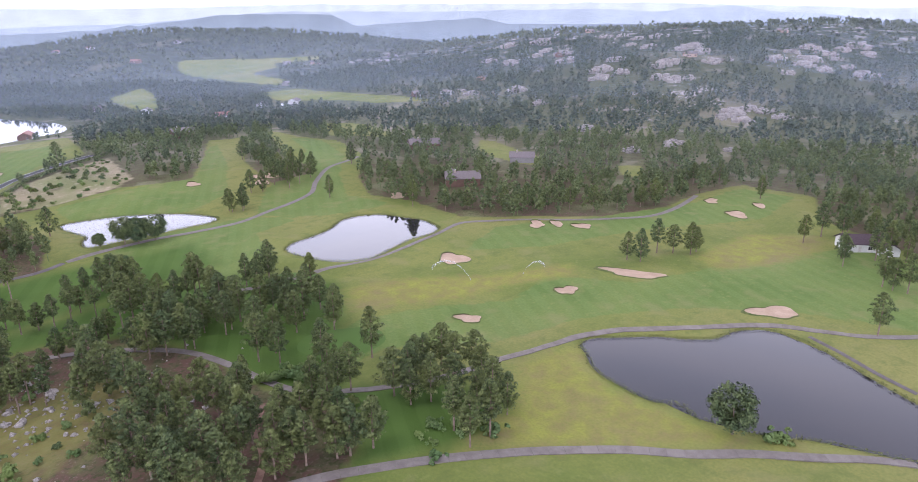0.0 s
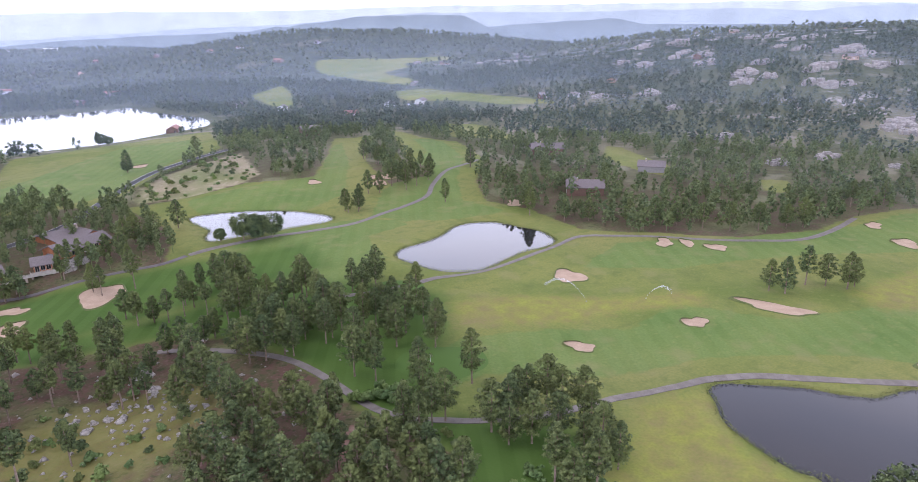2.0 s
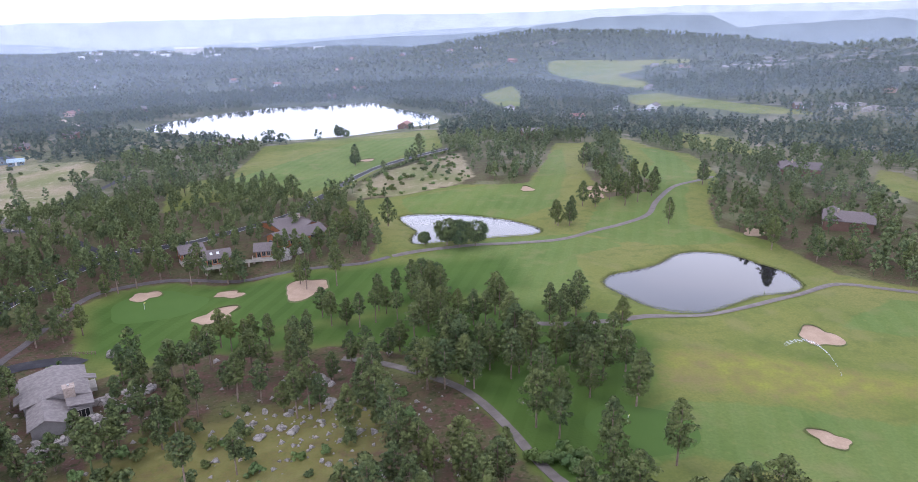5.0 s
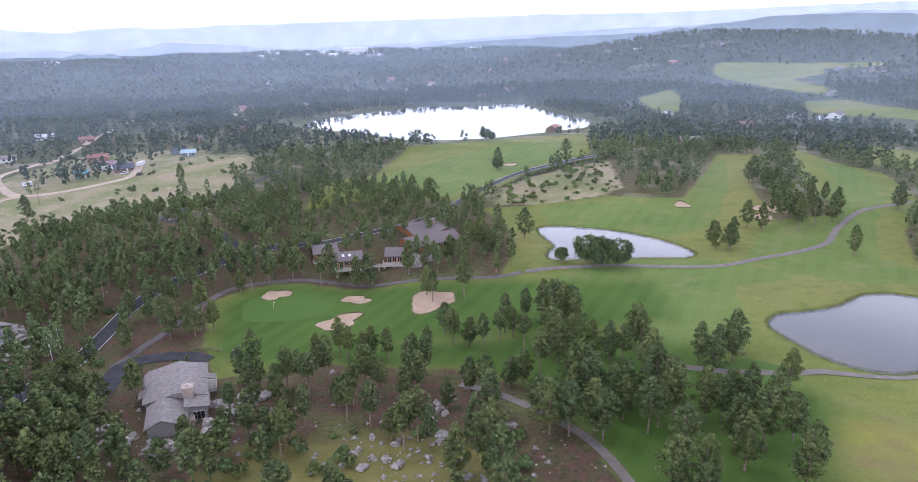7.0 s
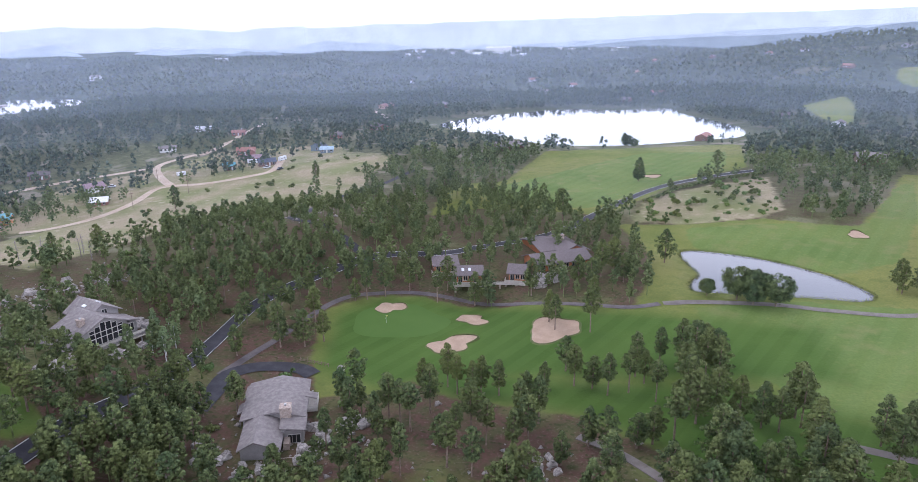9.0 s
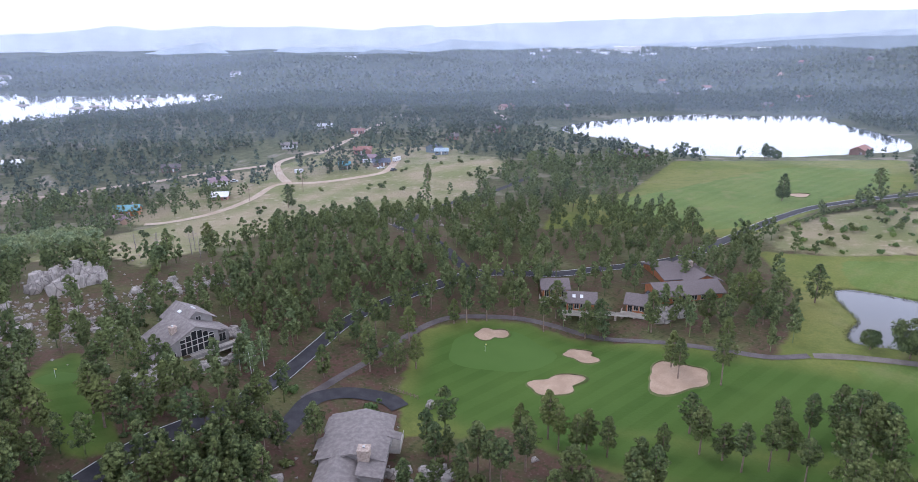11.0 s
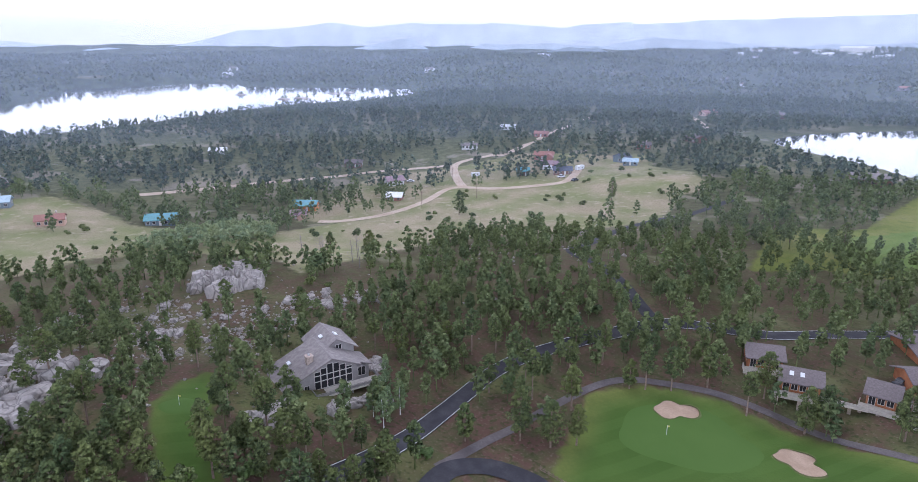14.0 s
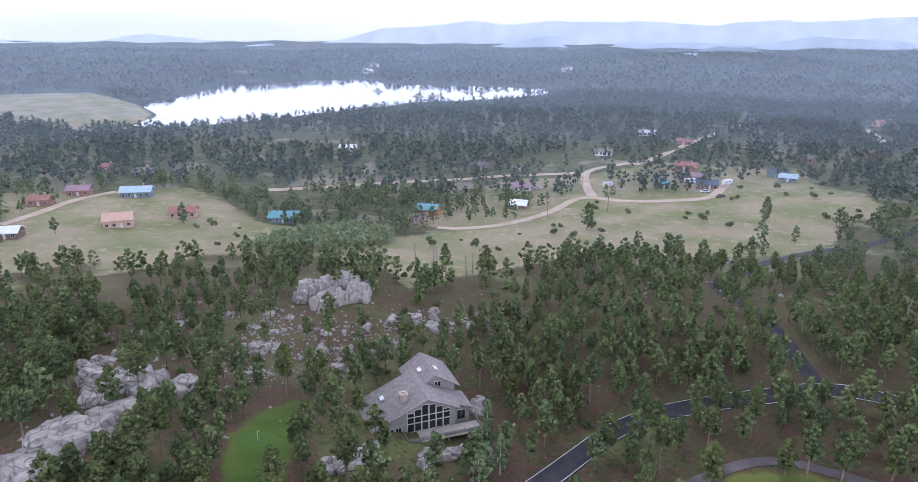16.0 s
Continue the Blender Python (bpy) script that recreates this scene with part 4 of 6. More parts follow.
PINES_F = [(-107.6, 114.9), (-112.1, 116.4), (-119.8, 126.3), (-123.0, 126.2), (-155.0, 171.9), (-107.4, 100.6), (-112.0, 106.0), (-110.9, 99.0), (-118.6, 107.2), (-114.7, 98.8), (-118.9, 103.7), (-117.7, 101.0), (-142.8, 133.6), (-123.7, 107.4), (-129.2, 111.2), (-118.9, 97.1), (-116.9, 94.2), (-122.6, 100.9), (-136.3, 112.8), (-149.7, 127.0), (-129.5, 101.6), (-133.6, 106.6), (-144.6, 118.8), (-128.9, 97.8), (-134.5, 104.0), (-129.7, 95.4), (-150.3, 114.8), (-134.7, 94.0), (-135.6, 91.7), (-160.8, 112.8), (-158.8, 110.1), (-155.9, 104.7), (-150.0, 98.2), (-178.2, 123.7), (-156.4, 97.4), (-154.8, 92.6), (-188.5, 121.4), (-156.0, 89.8), (-170.9, 100.0), (-183.6, 105.5), (-175.4, 95.4), (-202.4, 115.5), (-174.4, 91.2), (-220.8, 129.5)]
PINES_G = [(-218.6, 125.4), (-214.6, 115.6), (-201.0, 100.0), (-207.5, 104.7), (-210.1, 96.5)]
PINES_SLOPE = [(7.7, 52.0), (7.6, 46.0), (2.4, 48.7), (0.6, 53.6), (15.2, 47.3), (5.3, 78.6), (-5.1, 61.8), (57.5, 136.1)]
PLACED = PINES_A + PINES_B + PINES_C + PINES_D + PINES_E + PINES_F + PINES_G + PINES_SLOPE


woods = np.concatenate([free(scatter(p, d, s)) for p, d, s in ((WOOD_LEFT, 0.029, 3.1), (WOOD_BACK, 0.025, 3.3), (WOOD_BROW, 0.030, 3.4), (WOOD_RIGHT, 0.011, 4.0))])
single = np.array(SINGLE + SINGLE_BACK + SINGLE_FAR, float)
placed = np.array(PLACED)
single = single[np.min(np.hypot(single[:, None, 0] - placed[None, :, 0], single[:, None, 1] - placed[None, :, 1]), 1) > 4.5]
woods = woods[np.min(np.hypot(woods[:, None, 0] - placed[None, :, 0], woods[:, None, 1] - placed[None, :, 1]), 1) > 3.6]
for x, y in SLAB_BLOCKS:
    placed = placed[np.hypot(placed[:, 0] - x, placed[:, 1] - y) > 3.0]
    woods = woods[np.hypot(woods[:, 0] - x, woods[:, 1] - y) > 4.0]
edge_gap = np.min([border(q, woods[:, 0], woods[:, 1]) for q in (MEADOW, MEADOW_EAST, MEADOW_WEST)], axis=0)
keep = rng.uniform(0, 1, len(woods)) > np.where(inside(ROCKY_WOOD, woods[:, 0], woods[:, 1]), 0.75, np.clip(1.0 - edge_gap / 42, 0, 0.95))
picked, rest = np.concatenate([single, placed]), woods[keep]
fill = np.concatenate([free(scatter(p, d, 3.2)) for p, d in ((WOOD_FRONT, 0.045), (WOOD_HOUSE, 0.034), (SMALL_STAND, 0.03))])
fill = fill[np.min(np.hypot(fill[:, None, 0] - placed[None, :, 0], fill[:, None, 1] - placed[None, :, 1]), 1) > 3.4]


def pine_kind(high, wide, low):
    c, v, f, soft = pine_crown(rng, high, wide, low, 72, 54, 0.21)
    crown = raw_mesh("crown", v, f, PINE, soft)
    sv, sf = stem(high, 0.23, rng.uniform(-0.5, 0.5), rng, c[::3])
    trunk = bpy.data.meshes.new("trunk")
    trunk.from_pydata(sv, [], sf)
    trunk.materials.append(BARK)
    return crown, trunk


open_kinds = [pine_kind(*k) for k in ((12.5, 3.1, 0.2), (13.5, 3.2, 0.3), (11.5, 2.9, 0.16), (12.5, 3.4, 0.24), (13, 2.7, 0.34))]
wood_kinds = [pine_kind(*k) for k in ((12.5, 2.5, 0.34), (13.5, 2.5, 0.44), (11, 2.4, 0.28), (13, 2.2, 0.48), (9.5, 2.3, 0.18), (12, 2.8, 0.36), (13, 2.4, 0.4))]
for n, (x, y) in enumerate(picked):
    x, y = float(x), float(y)
    lone = n < len(single)
    tree = tagged(new("pine_tree"), "solitary ponderosa pine with a dark green crown on turf" if lone else "ponderosa pine with bare lower trunk in the open wood", "tree", "pines of the course" if lone else "pines of the wood")
    tree.location = (x, y, at(x, y) - 0.1)
    tree.rotation_euler = (0, 0, float(rng.uniform(0, 6.28)))
    airy = lone or x > 20 or y < 125 and x > -5
    s = float(rng.uniform(0.8, 1.05)) * (1.0 if airy else 0.95)
    tree.scale = (s * float(rng.uniform(0.9, 1.12)), s * float(rng.uniform(0.9, 1.12)), s)
    some = open_kinds if airy else wood_kinds
    crown, trunk = some[int(rng.integers(len(some)))]
    new("trunk", trunk).parent = tree
    new("crown", crown).parent = tree


ASPEN = foliage("aspen_leaves", (0.07, 0.11, 0.05), (0.16, 0.225, 0.105), (0.27, 0.33, 0.18))
_, av, af, an = pine_crown(rng, 9.0, 1.7, 0.22, 40, 60, 0.19)
aspen_crown = raw_mesh("crown", av, af, ASPEN, an)
for x, y in ((-114, 163), (-107, 160), (-103, 152), (-108, 155), (-103, 156), (-101, 149), (-106, 151), (-110, 159)):
    ob = tagged(new("aspen_tree"), "slender pale green aspen beside the timber house", "tree", "aspens by the house")
    ob.location, ob.rotation_euler = (x, y, at(x, y) - 0.1), (0, 0, float(rng.uniform(0, 6.28)))
    s = float(rng.uniform(0.75, 1.1))
    ob.scale = (s, s, s)
    new("crown", aspen_crown).parent = ob
    sv, sf = stem(8.5, 0.12, 0.3, rng)
    mesh_object("trunk", sv, sf, WHITE_LINE, ob, "pale smooth aspen trunk")


def joined(name, places, per_tree, sizes, material, label, kinds=8, tall=(9, 14), category="trees", low=(0.08, 0.25)):
    """A wood of many trees in one mesh: stems as thin three-sided spikes, crowns of tufts."""
    clumps, per, size = per_tree
    vs, fs, ns, top = [], [], [], 0
    forms = []
    for _ in range(kinds):
        h = rng.uniform(*tall)
        c, v, f, soft = pine_crown(rng, h, h * rng.uniform(*sizes), rng.uniform(*low), clumps, per, size)
        b = 0.02 * h
        sv = np.array([(b, 0, -0.5), (-b / 2, b, -0.5), (-b / 2, -b, -0.5), (0, 0, h)])
        v = np.concatenate([v, sv])
        soft = np.concatenate([soft, [(1, 0, 0), (-0.5, 0.87, 0), (-0.5, -0.87, 0), (0, 0, 1)]])
        m = len(v) - 4
        f = np.concatenate([f, [[m, m + 1, m + 3], [m + 1, m + 2, m + 3], [m + 2, m, m + 3]]])
        forms.append((v, f, soft))
    z = ground(places[:, 0], places[:, 1])
    pick = rng.integers(kinds, size=len(places))
    turn, grow = rng.uniform(0, 6.28, len(places)), rng.uniform(0.7, 1.12, len(places))
    for k, (v, f, soft) in enumerate(forms):
        w = np.nonzero(pick == k)[0]
        c, s = np.cos(turn[w])[:, None], np.sin(turn[w])[:, None]
        g_ = grow[w][:, None]
        big = np.stack([(v[:, 0] * c - v[:, 1] * s) * g_ + places[w, 0][:, None], (v[:, 0] * s + v[:, 1] * c) * g_ + places[w, 1][:, None], v[:, 2] * g_ + z[w][:, None]], -1)
        vs.append(big.reshape(-1, 3))
        ns.append(np.stack([soft[:, 0] * c - soft[:, 1] * s, soft[:, 0] * s + soft[:, 1] * c, soft[:, 2] + 0 * c], -1).reshape(-1, 3))
        fs.append((f[None] + (np.arange(len(w)) * len(v))[:, None, None] + top).reshape(-1, 3))
        top += len(w) * len(v)
    ob = new(name, raw_mesh(name, np.concatenate(vs), np.concatenate(fs), material, np.concatenate(ns)))
    return tagged(ob, label, category, kind="stuff")


joined("pine_stand", fill, (48, 40, 0.25), (0.19, 0.25), PINE, "close stand of ponderosa pines round the houses and the lane", tall=(9, 13), low=(0.2, 0.4))
joined("pine_wood", rest, (38, 14, 0.40), (0.19, 0.25), PINE_MID, "open wood of ponderosa pines beyond the lane", tall=(7.2, 10.4), low=(0.2, 0.42))

lakes = [w[0] for w in WATERS]


def far_free(p):
    x, y = p[:, 0], p[:, 1]
    ok = np.ones(len(p), bool)
    for poly in (GOLF, GOLF_LAKE, GOLF_STRIP, GOLF_GLADE, GOLF_TOP, SCRUB, SHORE, MEADOW_LEFT, MEADOW, TURF, WOOD_LEFT, WOOD_BACK, WOOD_NEAR):
        ok &= ~inside(poly, x, y)
    belt = np.array([noise.noise((a / 55, b / 55, 9.0)) for a, b in p]) > 0.22
    ok &= ~inside(GOLF_FAR, x, y) | belt
    for poly, keep in ((GOLF_FAR_LEFT, 0.02), (GOLF_FAR_MID, 0.02), (VILLAGE, 0.65), (VILLAGE_LEFT, 0.3), (MEADOW_WEST, 0.06), (MEADOW_EAST, 0.05), (GOLF_UPPER, 0.1)):
        ok &= ~(inside(poly, x, y) & (rng.uniform(0, 1, len(x)) > keep))
    for poly in lakes:
        ok &= border(poly, x, y) > 5
    for poly in (LAKE, BIG_LAKE):
        ok &= border(poly, x * 0.985, y * 0.985) > 5
        ok &= border(poly, x * 1.03, y * 1.03) > 5
    ok &= ~((border(LAKE, x, y) < 26) & (y < 600))
    for line in (ROAD_MAIN, ROAD_HILL, *TRACKS):
        ok &= to_line(line, x, y) > 4
    for poly in (GOLF_FAR, GOLF_FAR_MID, GOLF_FAR_LEFT, GOLF_STRIP, GOLF_GLADE):
        for k in (1.04, 1.09):
            ok &= ~inside(poly, x * k, y * k)
    for a, b in OUTCROPS + OUTCROPS_EAST:
        for k in (1, 1.04, 1.08):
            ok &= np.hypot(x * k - a, y * k - b) > 0.013 * math.hypot(a, b) + 2
    return p[ok]


def ring_places(r0, r1, density):
    n = int(density * (r1**2 - r0**2) / 2 * radians(180))
    r, a = np.sqrt(rng.uniform(r0**2, r1**2, n)), rng.uniform(radians(-88), radians(92), n)
    p = far_free(np.stack([-r * np.sin(a), r * np.cos(a)], 1))
    rock = np.exp(-(((p[:, 0] - 900) / 260) ** 2 + ((p[:, 1] - 680) / 240) ** 2)) + np.exp(-(((p[:, 0] - 1200) / 330) ** 2 + ((p[:, 1] - 350) / 260) ** 2))
    clear = np.array([noise.noise((x / 90, y / 90, 3.0)) for x, y in p])
    return p[(rng.uniform(0, 1, len(p)) > 0.25 * rock) & (clear > rng.uniform(-0.8, -0.22, len(p)))]


joined("mid_wood", ring_places(185, 440, 0.021), (14, 11, 0.66), (0.24, 0.32), PINE_MID, "pine wood round the golf course", tall=(6.5, 10.2), low=(0.1, 0.3))
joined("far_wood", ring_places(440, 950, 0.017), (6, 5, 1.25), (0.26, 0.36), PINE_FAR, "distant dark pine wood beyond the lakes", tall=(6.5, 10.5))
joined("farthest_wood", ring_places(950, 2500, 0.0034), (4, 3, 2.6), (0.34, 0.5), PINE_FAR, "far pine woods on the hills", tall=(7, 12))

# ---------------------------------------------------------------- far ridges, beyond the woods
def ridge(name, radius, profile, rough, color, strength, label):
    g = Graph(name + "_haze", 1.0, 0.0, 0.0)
    # haze is painted into this blue colour, which also glows
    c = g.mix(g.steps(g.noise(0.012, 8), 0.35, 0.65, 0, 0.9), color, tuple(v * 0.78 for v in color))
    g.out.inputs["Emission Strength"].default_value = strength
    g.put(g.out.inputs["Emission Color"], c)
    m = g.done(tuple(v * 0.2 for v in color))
    a = np.radians(np.arange(-95, 100, 0.12))
    el = np.interp(np.degrees(a), [p[0] for p in profile], [p[1] for p in profile])
    el = el + rough * np.array([noise.fractal((v * 14, radius, 0.0), 0.9, 2.1, 6) for v in a])
    top = 75 + radius * np.tan(np.radians(el))
    n = len(a)
    verts = [(float(-radius * math.sin(v)), float(20 + radius * math.cos(v)), -60.0) for v in a]
    verts += [(float(-radius * 1.02 * math.sin(v)), float(20 + radius * 1.02 * math.cos(v)), float(z)) for v, z in zip(a, top)]
    verts += [(float(-radius * 1.08 * math.sin(v)), float(20 + radius * 1.08 * math.cos(v)), float(z) - 60) for v, z in zip(a, top)]
    faces = [(k * n + i, k * n + i + 1, (k + 1) * n + i + 1, (k + 1) * n + i) for k in (0, 1) for i in range(n - 1)]
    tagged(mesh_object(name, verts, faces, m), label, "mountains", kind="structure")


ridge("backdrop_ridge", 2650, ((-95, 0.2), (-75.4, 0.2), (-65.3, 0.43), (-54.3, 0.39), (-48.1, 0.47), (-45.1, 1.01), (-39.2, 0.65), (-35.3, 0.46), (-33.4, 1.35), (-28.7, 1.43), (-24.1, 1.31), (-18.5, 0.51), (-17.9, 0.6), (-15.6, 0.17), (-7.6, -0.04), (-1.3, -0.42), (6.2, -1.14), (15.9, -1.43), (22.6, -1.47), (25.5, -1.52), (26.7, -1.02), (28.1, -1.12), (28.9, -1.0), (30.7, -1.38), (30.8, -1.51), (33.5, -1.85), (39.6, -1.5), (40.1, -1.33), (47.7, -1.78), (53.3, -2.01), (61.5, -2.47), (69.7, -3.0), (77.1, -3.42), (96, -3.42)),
      0.10, (0.25, 0.31, 0.365), 0.9, "wooded ridge beyond the valley with blue haze painted in")
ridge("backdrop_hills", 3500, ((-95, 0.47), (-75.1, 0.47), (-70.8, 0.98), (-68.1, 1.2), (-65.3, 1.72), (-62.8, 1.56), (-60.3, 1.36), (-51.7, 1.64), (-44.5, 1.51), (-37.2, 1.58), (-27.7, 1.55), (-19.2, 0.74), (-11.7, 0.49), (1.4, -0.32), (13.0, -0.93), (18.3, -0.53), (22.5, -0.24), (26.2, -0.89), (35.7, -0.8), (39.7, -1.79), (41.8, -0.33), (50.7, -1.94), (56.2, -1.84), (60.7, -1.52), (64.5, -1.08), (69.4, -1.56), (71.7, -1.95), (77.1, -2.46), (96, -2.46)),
      0.13, (0.42, 0.50, 0.59), 0.95, "hills beyond the valley with pale haze painted in")
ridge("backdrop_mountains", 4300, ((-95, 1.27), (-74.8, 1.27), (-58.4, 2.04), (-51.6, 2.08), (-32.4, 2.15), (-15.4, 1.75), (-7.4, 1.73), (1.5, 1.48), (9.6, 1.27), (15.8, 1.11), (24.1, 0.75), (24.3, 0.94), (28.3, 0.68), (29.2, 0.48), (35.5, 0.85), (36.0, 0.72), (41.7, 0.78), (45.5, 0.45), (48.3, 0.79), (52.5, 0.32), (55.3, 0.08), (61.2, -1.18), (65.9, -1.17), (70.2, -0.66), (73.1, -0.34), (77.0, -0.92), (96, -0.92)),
      0.1, (0.55, 0.63, 0.725), 0.95, "mountains under low cloud with faint blue haze painted in")


# ---------------------------------------------------------------- thin translucent curtains that imitate haze over the valley, lit by the sky
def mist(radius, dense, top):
    g = Graph("haze_curtain", 1.0, 0.0, 0.0)
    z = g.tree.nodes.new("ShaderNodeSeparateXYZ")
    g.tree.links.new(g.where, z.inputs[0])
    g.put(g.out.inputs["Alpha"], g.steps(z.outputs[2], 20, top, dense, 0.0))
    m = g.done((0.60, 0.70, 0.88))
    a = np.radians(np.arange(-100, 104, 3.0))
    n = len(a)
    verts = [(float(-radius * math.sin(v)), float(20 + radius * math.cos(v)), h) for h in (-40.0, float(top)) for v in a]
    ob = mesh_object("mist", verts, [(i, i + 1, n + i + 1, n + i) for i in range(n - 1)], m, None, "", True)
    tagged(ob, "thin translucent curtain that imitates haze over the valley woods", "mist", kind="structure")


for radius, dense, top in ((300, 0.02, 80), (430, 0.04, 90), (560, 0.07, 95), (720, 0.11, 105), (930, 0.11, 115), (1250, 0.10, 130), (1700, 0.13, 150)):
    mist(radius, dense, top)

# ---------------------------------------------------------------- buildings
def box(u0, u1, v0, v1, z0, z1):
    bm = bmesh.new()
    bmesh.ops.create_cube(bm, size=1)
    for v in bm.verts:
        v.co = (u0 + (v.co.x + 0.5) * (u1 - u0), v0 + (v.co.y + 0.5) * (v1 - v0), z0 + (v.co.z + 0.5) * (z1 - z0))
    return bm


def prism(section, b0, b1, along="v"):
    """A section of (a, z) points drawn out from b0 to b1."""
    bm = bmesh.new()
    put = (lambda a, b, z: (a, b, z)) if along == "v" else (lambda a, b, z: (b, a, z))
    rows = [[bm.verts.new(put(a, b, z)) for a, z in section] for b in (b0, b1)]
    n = len(section)
    bm.faces.new(rows[0])
    bm.faces.new(rows[1][::-1])
    for k in range(n):
        bm.faces.new((rows[0][k], rows[1][k], rows[1][(k + 1) % n], rows[0][(k + 1) % n]))
    bmesh.ops.recalc_face_normals(bm, faces=bm.faces)
    return bm


def gable(owner, u0, u1, v0, v1, floor, eave, peak, walls, roof, along="v", ridge=None, over=0.7, eave2=None, thick=0.28):
    """Walls with gable ends and a roof of real thickness; the ridge runs along v or u."""
    a0, a1, b0, b1 = (u0, u1, v0, v1) if along == "v" else (v0, v1, u0, u1)
    mid = (a0 + a1) / 2 if ridge is None else ridge
    eave2 = eave if eave2 is None else eave2
    part("wall", prism([(a0, floor), (a1, floor), (a1, eave2), (mid, peak), (a0, eave)], b0, b1, along), walls, owner)
    sl, sr = (peak - eave) / (mid - a0), (peak - eave2) / (a1 - mid)
    l, r = (a0 - over, eave - over * sl), (a1 + over, eave2 - over * sr)
    part("roof", prism([(l[0], l[1] + 0.02), (mid, peak + 0.02), (r[0], r[1] + 0.02), (r[0], r[1] + thick), (mid, peak + thick + 0.02), (l[0], l[1] + thick)], b0 - over, b1 + over, along), roof, owner)


def window(owner, u, v, z, w, h, face="front", frame_mat=None, bars=1):
    """A framed window on a wall: face front looks to -v, back to +v, right to +u, left to -u."""
    bm = bmesh.new()
    t = 0.09
    cuts = [-w / 2 + w * k / (bars + 1) for k in range(1, bars + 1)]
    for a0, a1, z0, z1 in [(-w / 2 - t, w / 2 + t, -t, 0), (-w / 2 - t, w / 2 + t, h, h + t), (-w / 2 - t, -w / 2, 0, h), (w / 2, w / 2 + t, 0, h)] + [(c - 0.035, c + 0.035, 0, h) for c in cuts]:
        b = box(a0, a1, -0.08, 0.02, z0, z1)
        me = bpy.data.meshes.new("tmp")
        b.to_mesh(me)
        b.free()
        bm.from_mesh(me)
        bpy.data.meshes.remove(me)
    ob = part("window", bm, frame_mat or TRIM, owner)
    ob.location = (u, v, z)
    ob.rotation_euler = (0, 0, {"front": 0, "right": math.pi / 2, "back": math.pi, "left": -math.pi / 2}[face])
    part("pane", box(-w / 2, w / 2, -0.035, -0.005, 0, h), GLASS, ob)
    return ob


def door(owner, u, v, z, material, face="front"):
    ob = part("door", box(-0.5, 0.5, -0.07, 0.01, 0, 2.05), material, owner)
    ob.location = (u, v, z)
    ob.rotation_euler = (0, 0, {"front": 0, "right": math.pi / 2, "back": math.pi, "left": -math.pi / 2}[face])
    part("handle", box(0.34, 0.42, -0.13, -0.07, 0.98, 1.06), METAL, ob)


def chimney(owner, u, v, z0, z1, w=1.2, material=None):
    ob = part("chimney", box(u - w / 2, u + w / 2, v - w / 2, v + w / 2, z0, z1), material or STONE, owner)
    part("chimney_cap", box(u - w / 2 - 0.12, u + w / 2 + 0.12, v - w / 2 - 0.12, v + w / 2 + 0.12, z1, z1 + 0.14), material or STONE, ob)
    part("flue", box(u - 0.22, u + 0.22, v - 0.22, v + 0.22, z1 + 0.14, z1 + 0.5), METAL, ob)


def railing(owner, points, z, material, high=1.0, step=1.6):
    """Posts, a top rail and a bottom rail along a line of (u, v) points."""
    for (a, b), (c, d) in zip(points, points[1:]):
        length = math.hypot(c - a, d - b)
        turn = math.atan2(d - b, c - a)
        for name, z0, z1, wide in (("top_rail", high - 0.08, high, 0.12), ("rail_panel", 0.15, high - 0.2, 0.03)):
            ob = part(name, box(0, length, -wide / 2, wide / 2, z0, z1), material, owner)
            ob.location, ob.rotation_euler = (a, b, z), (0, 0, turn)
        for k in range(int(length / step) + 1):
            ob = part("post", box(-0.06, 0.06, -0.06, 0.06, 0, high), material, owner)
            ob.location = (a + (c - a) * k * step / length, b + (d - b) * k * step / length, z)


def site(name, x, y, turn, label, category="house", z=None, group=""):
    ob = tagged(new(name), label, category, group)
    ob.location = (x, y, at(x, y) if z is None else z)
    ob.rotation_euler = (0, 0, radians(turn))
    return ob


def boxes(list_of):
    bm = bmesh.new()
    for b in list_of:
        me = bpy.data.meshes.new("tmp")
        b.to_mesh(me)
        b.free()
        bm.from_mesh(me)
        bpy.data.meshes.remove(me)
    return bm


SKYLIGHT = paint("skylight_dome", (0.78, 0.8, 0.82), 0.3)


def skylight(owner, u, v, z, slope_u, w=0.8, l=1.4):
    ob = part("skylight", box(-w / 2, w / 2, -l / 2, l / 2, -0.1, 0.16), SKYLIGHT, owner)
    ob.location, ob.rotation_euler = (u, v, z), (0, slope_u, 0)


# the house with the great window: local u along the front, v into the house
z0 = at(-118, 152) - 0.7
big = site("house", -123.8, 143.7, 70, "grey timber house with tall gable windows and a deck, among boulders", z=z0)
gable(big, -1.5, 15.5, 0, 11, -2.5, 3.4, 8.2, SIDING, SHINGLE, "v", 9.5, 0.9, 5.4)
gable(big, 9.5, 18, 7.5, 17, -2.5, 6.2, 8.8, SIDING, SHINGLE, "v", 13.5, 0.9)
part("lower_roof", prism([(15.4, 5.3), (19.6, 3.7), (19.6, 3.95), (15.4, 5.6)], 0.6, 7.4), SHINGLE, big)
part("side_wall", box(15.4, 19.0, 1.4, 7.4, -2.5, 3.75), SIDING, big)
part("foundation", box(-1.7, 15.7, -0.2, 11.2, -4.0, 0.9), STONE, big)
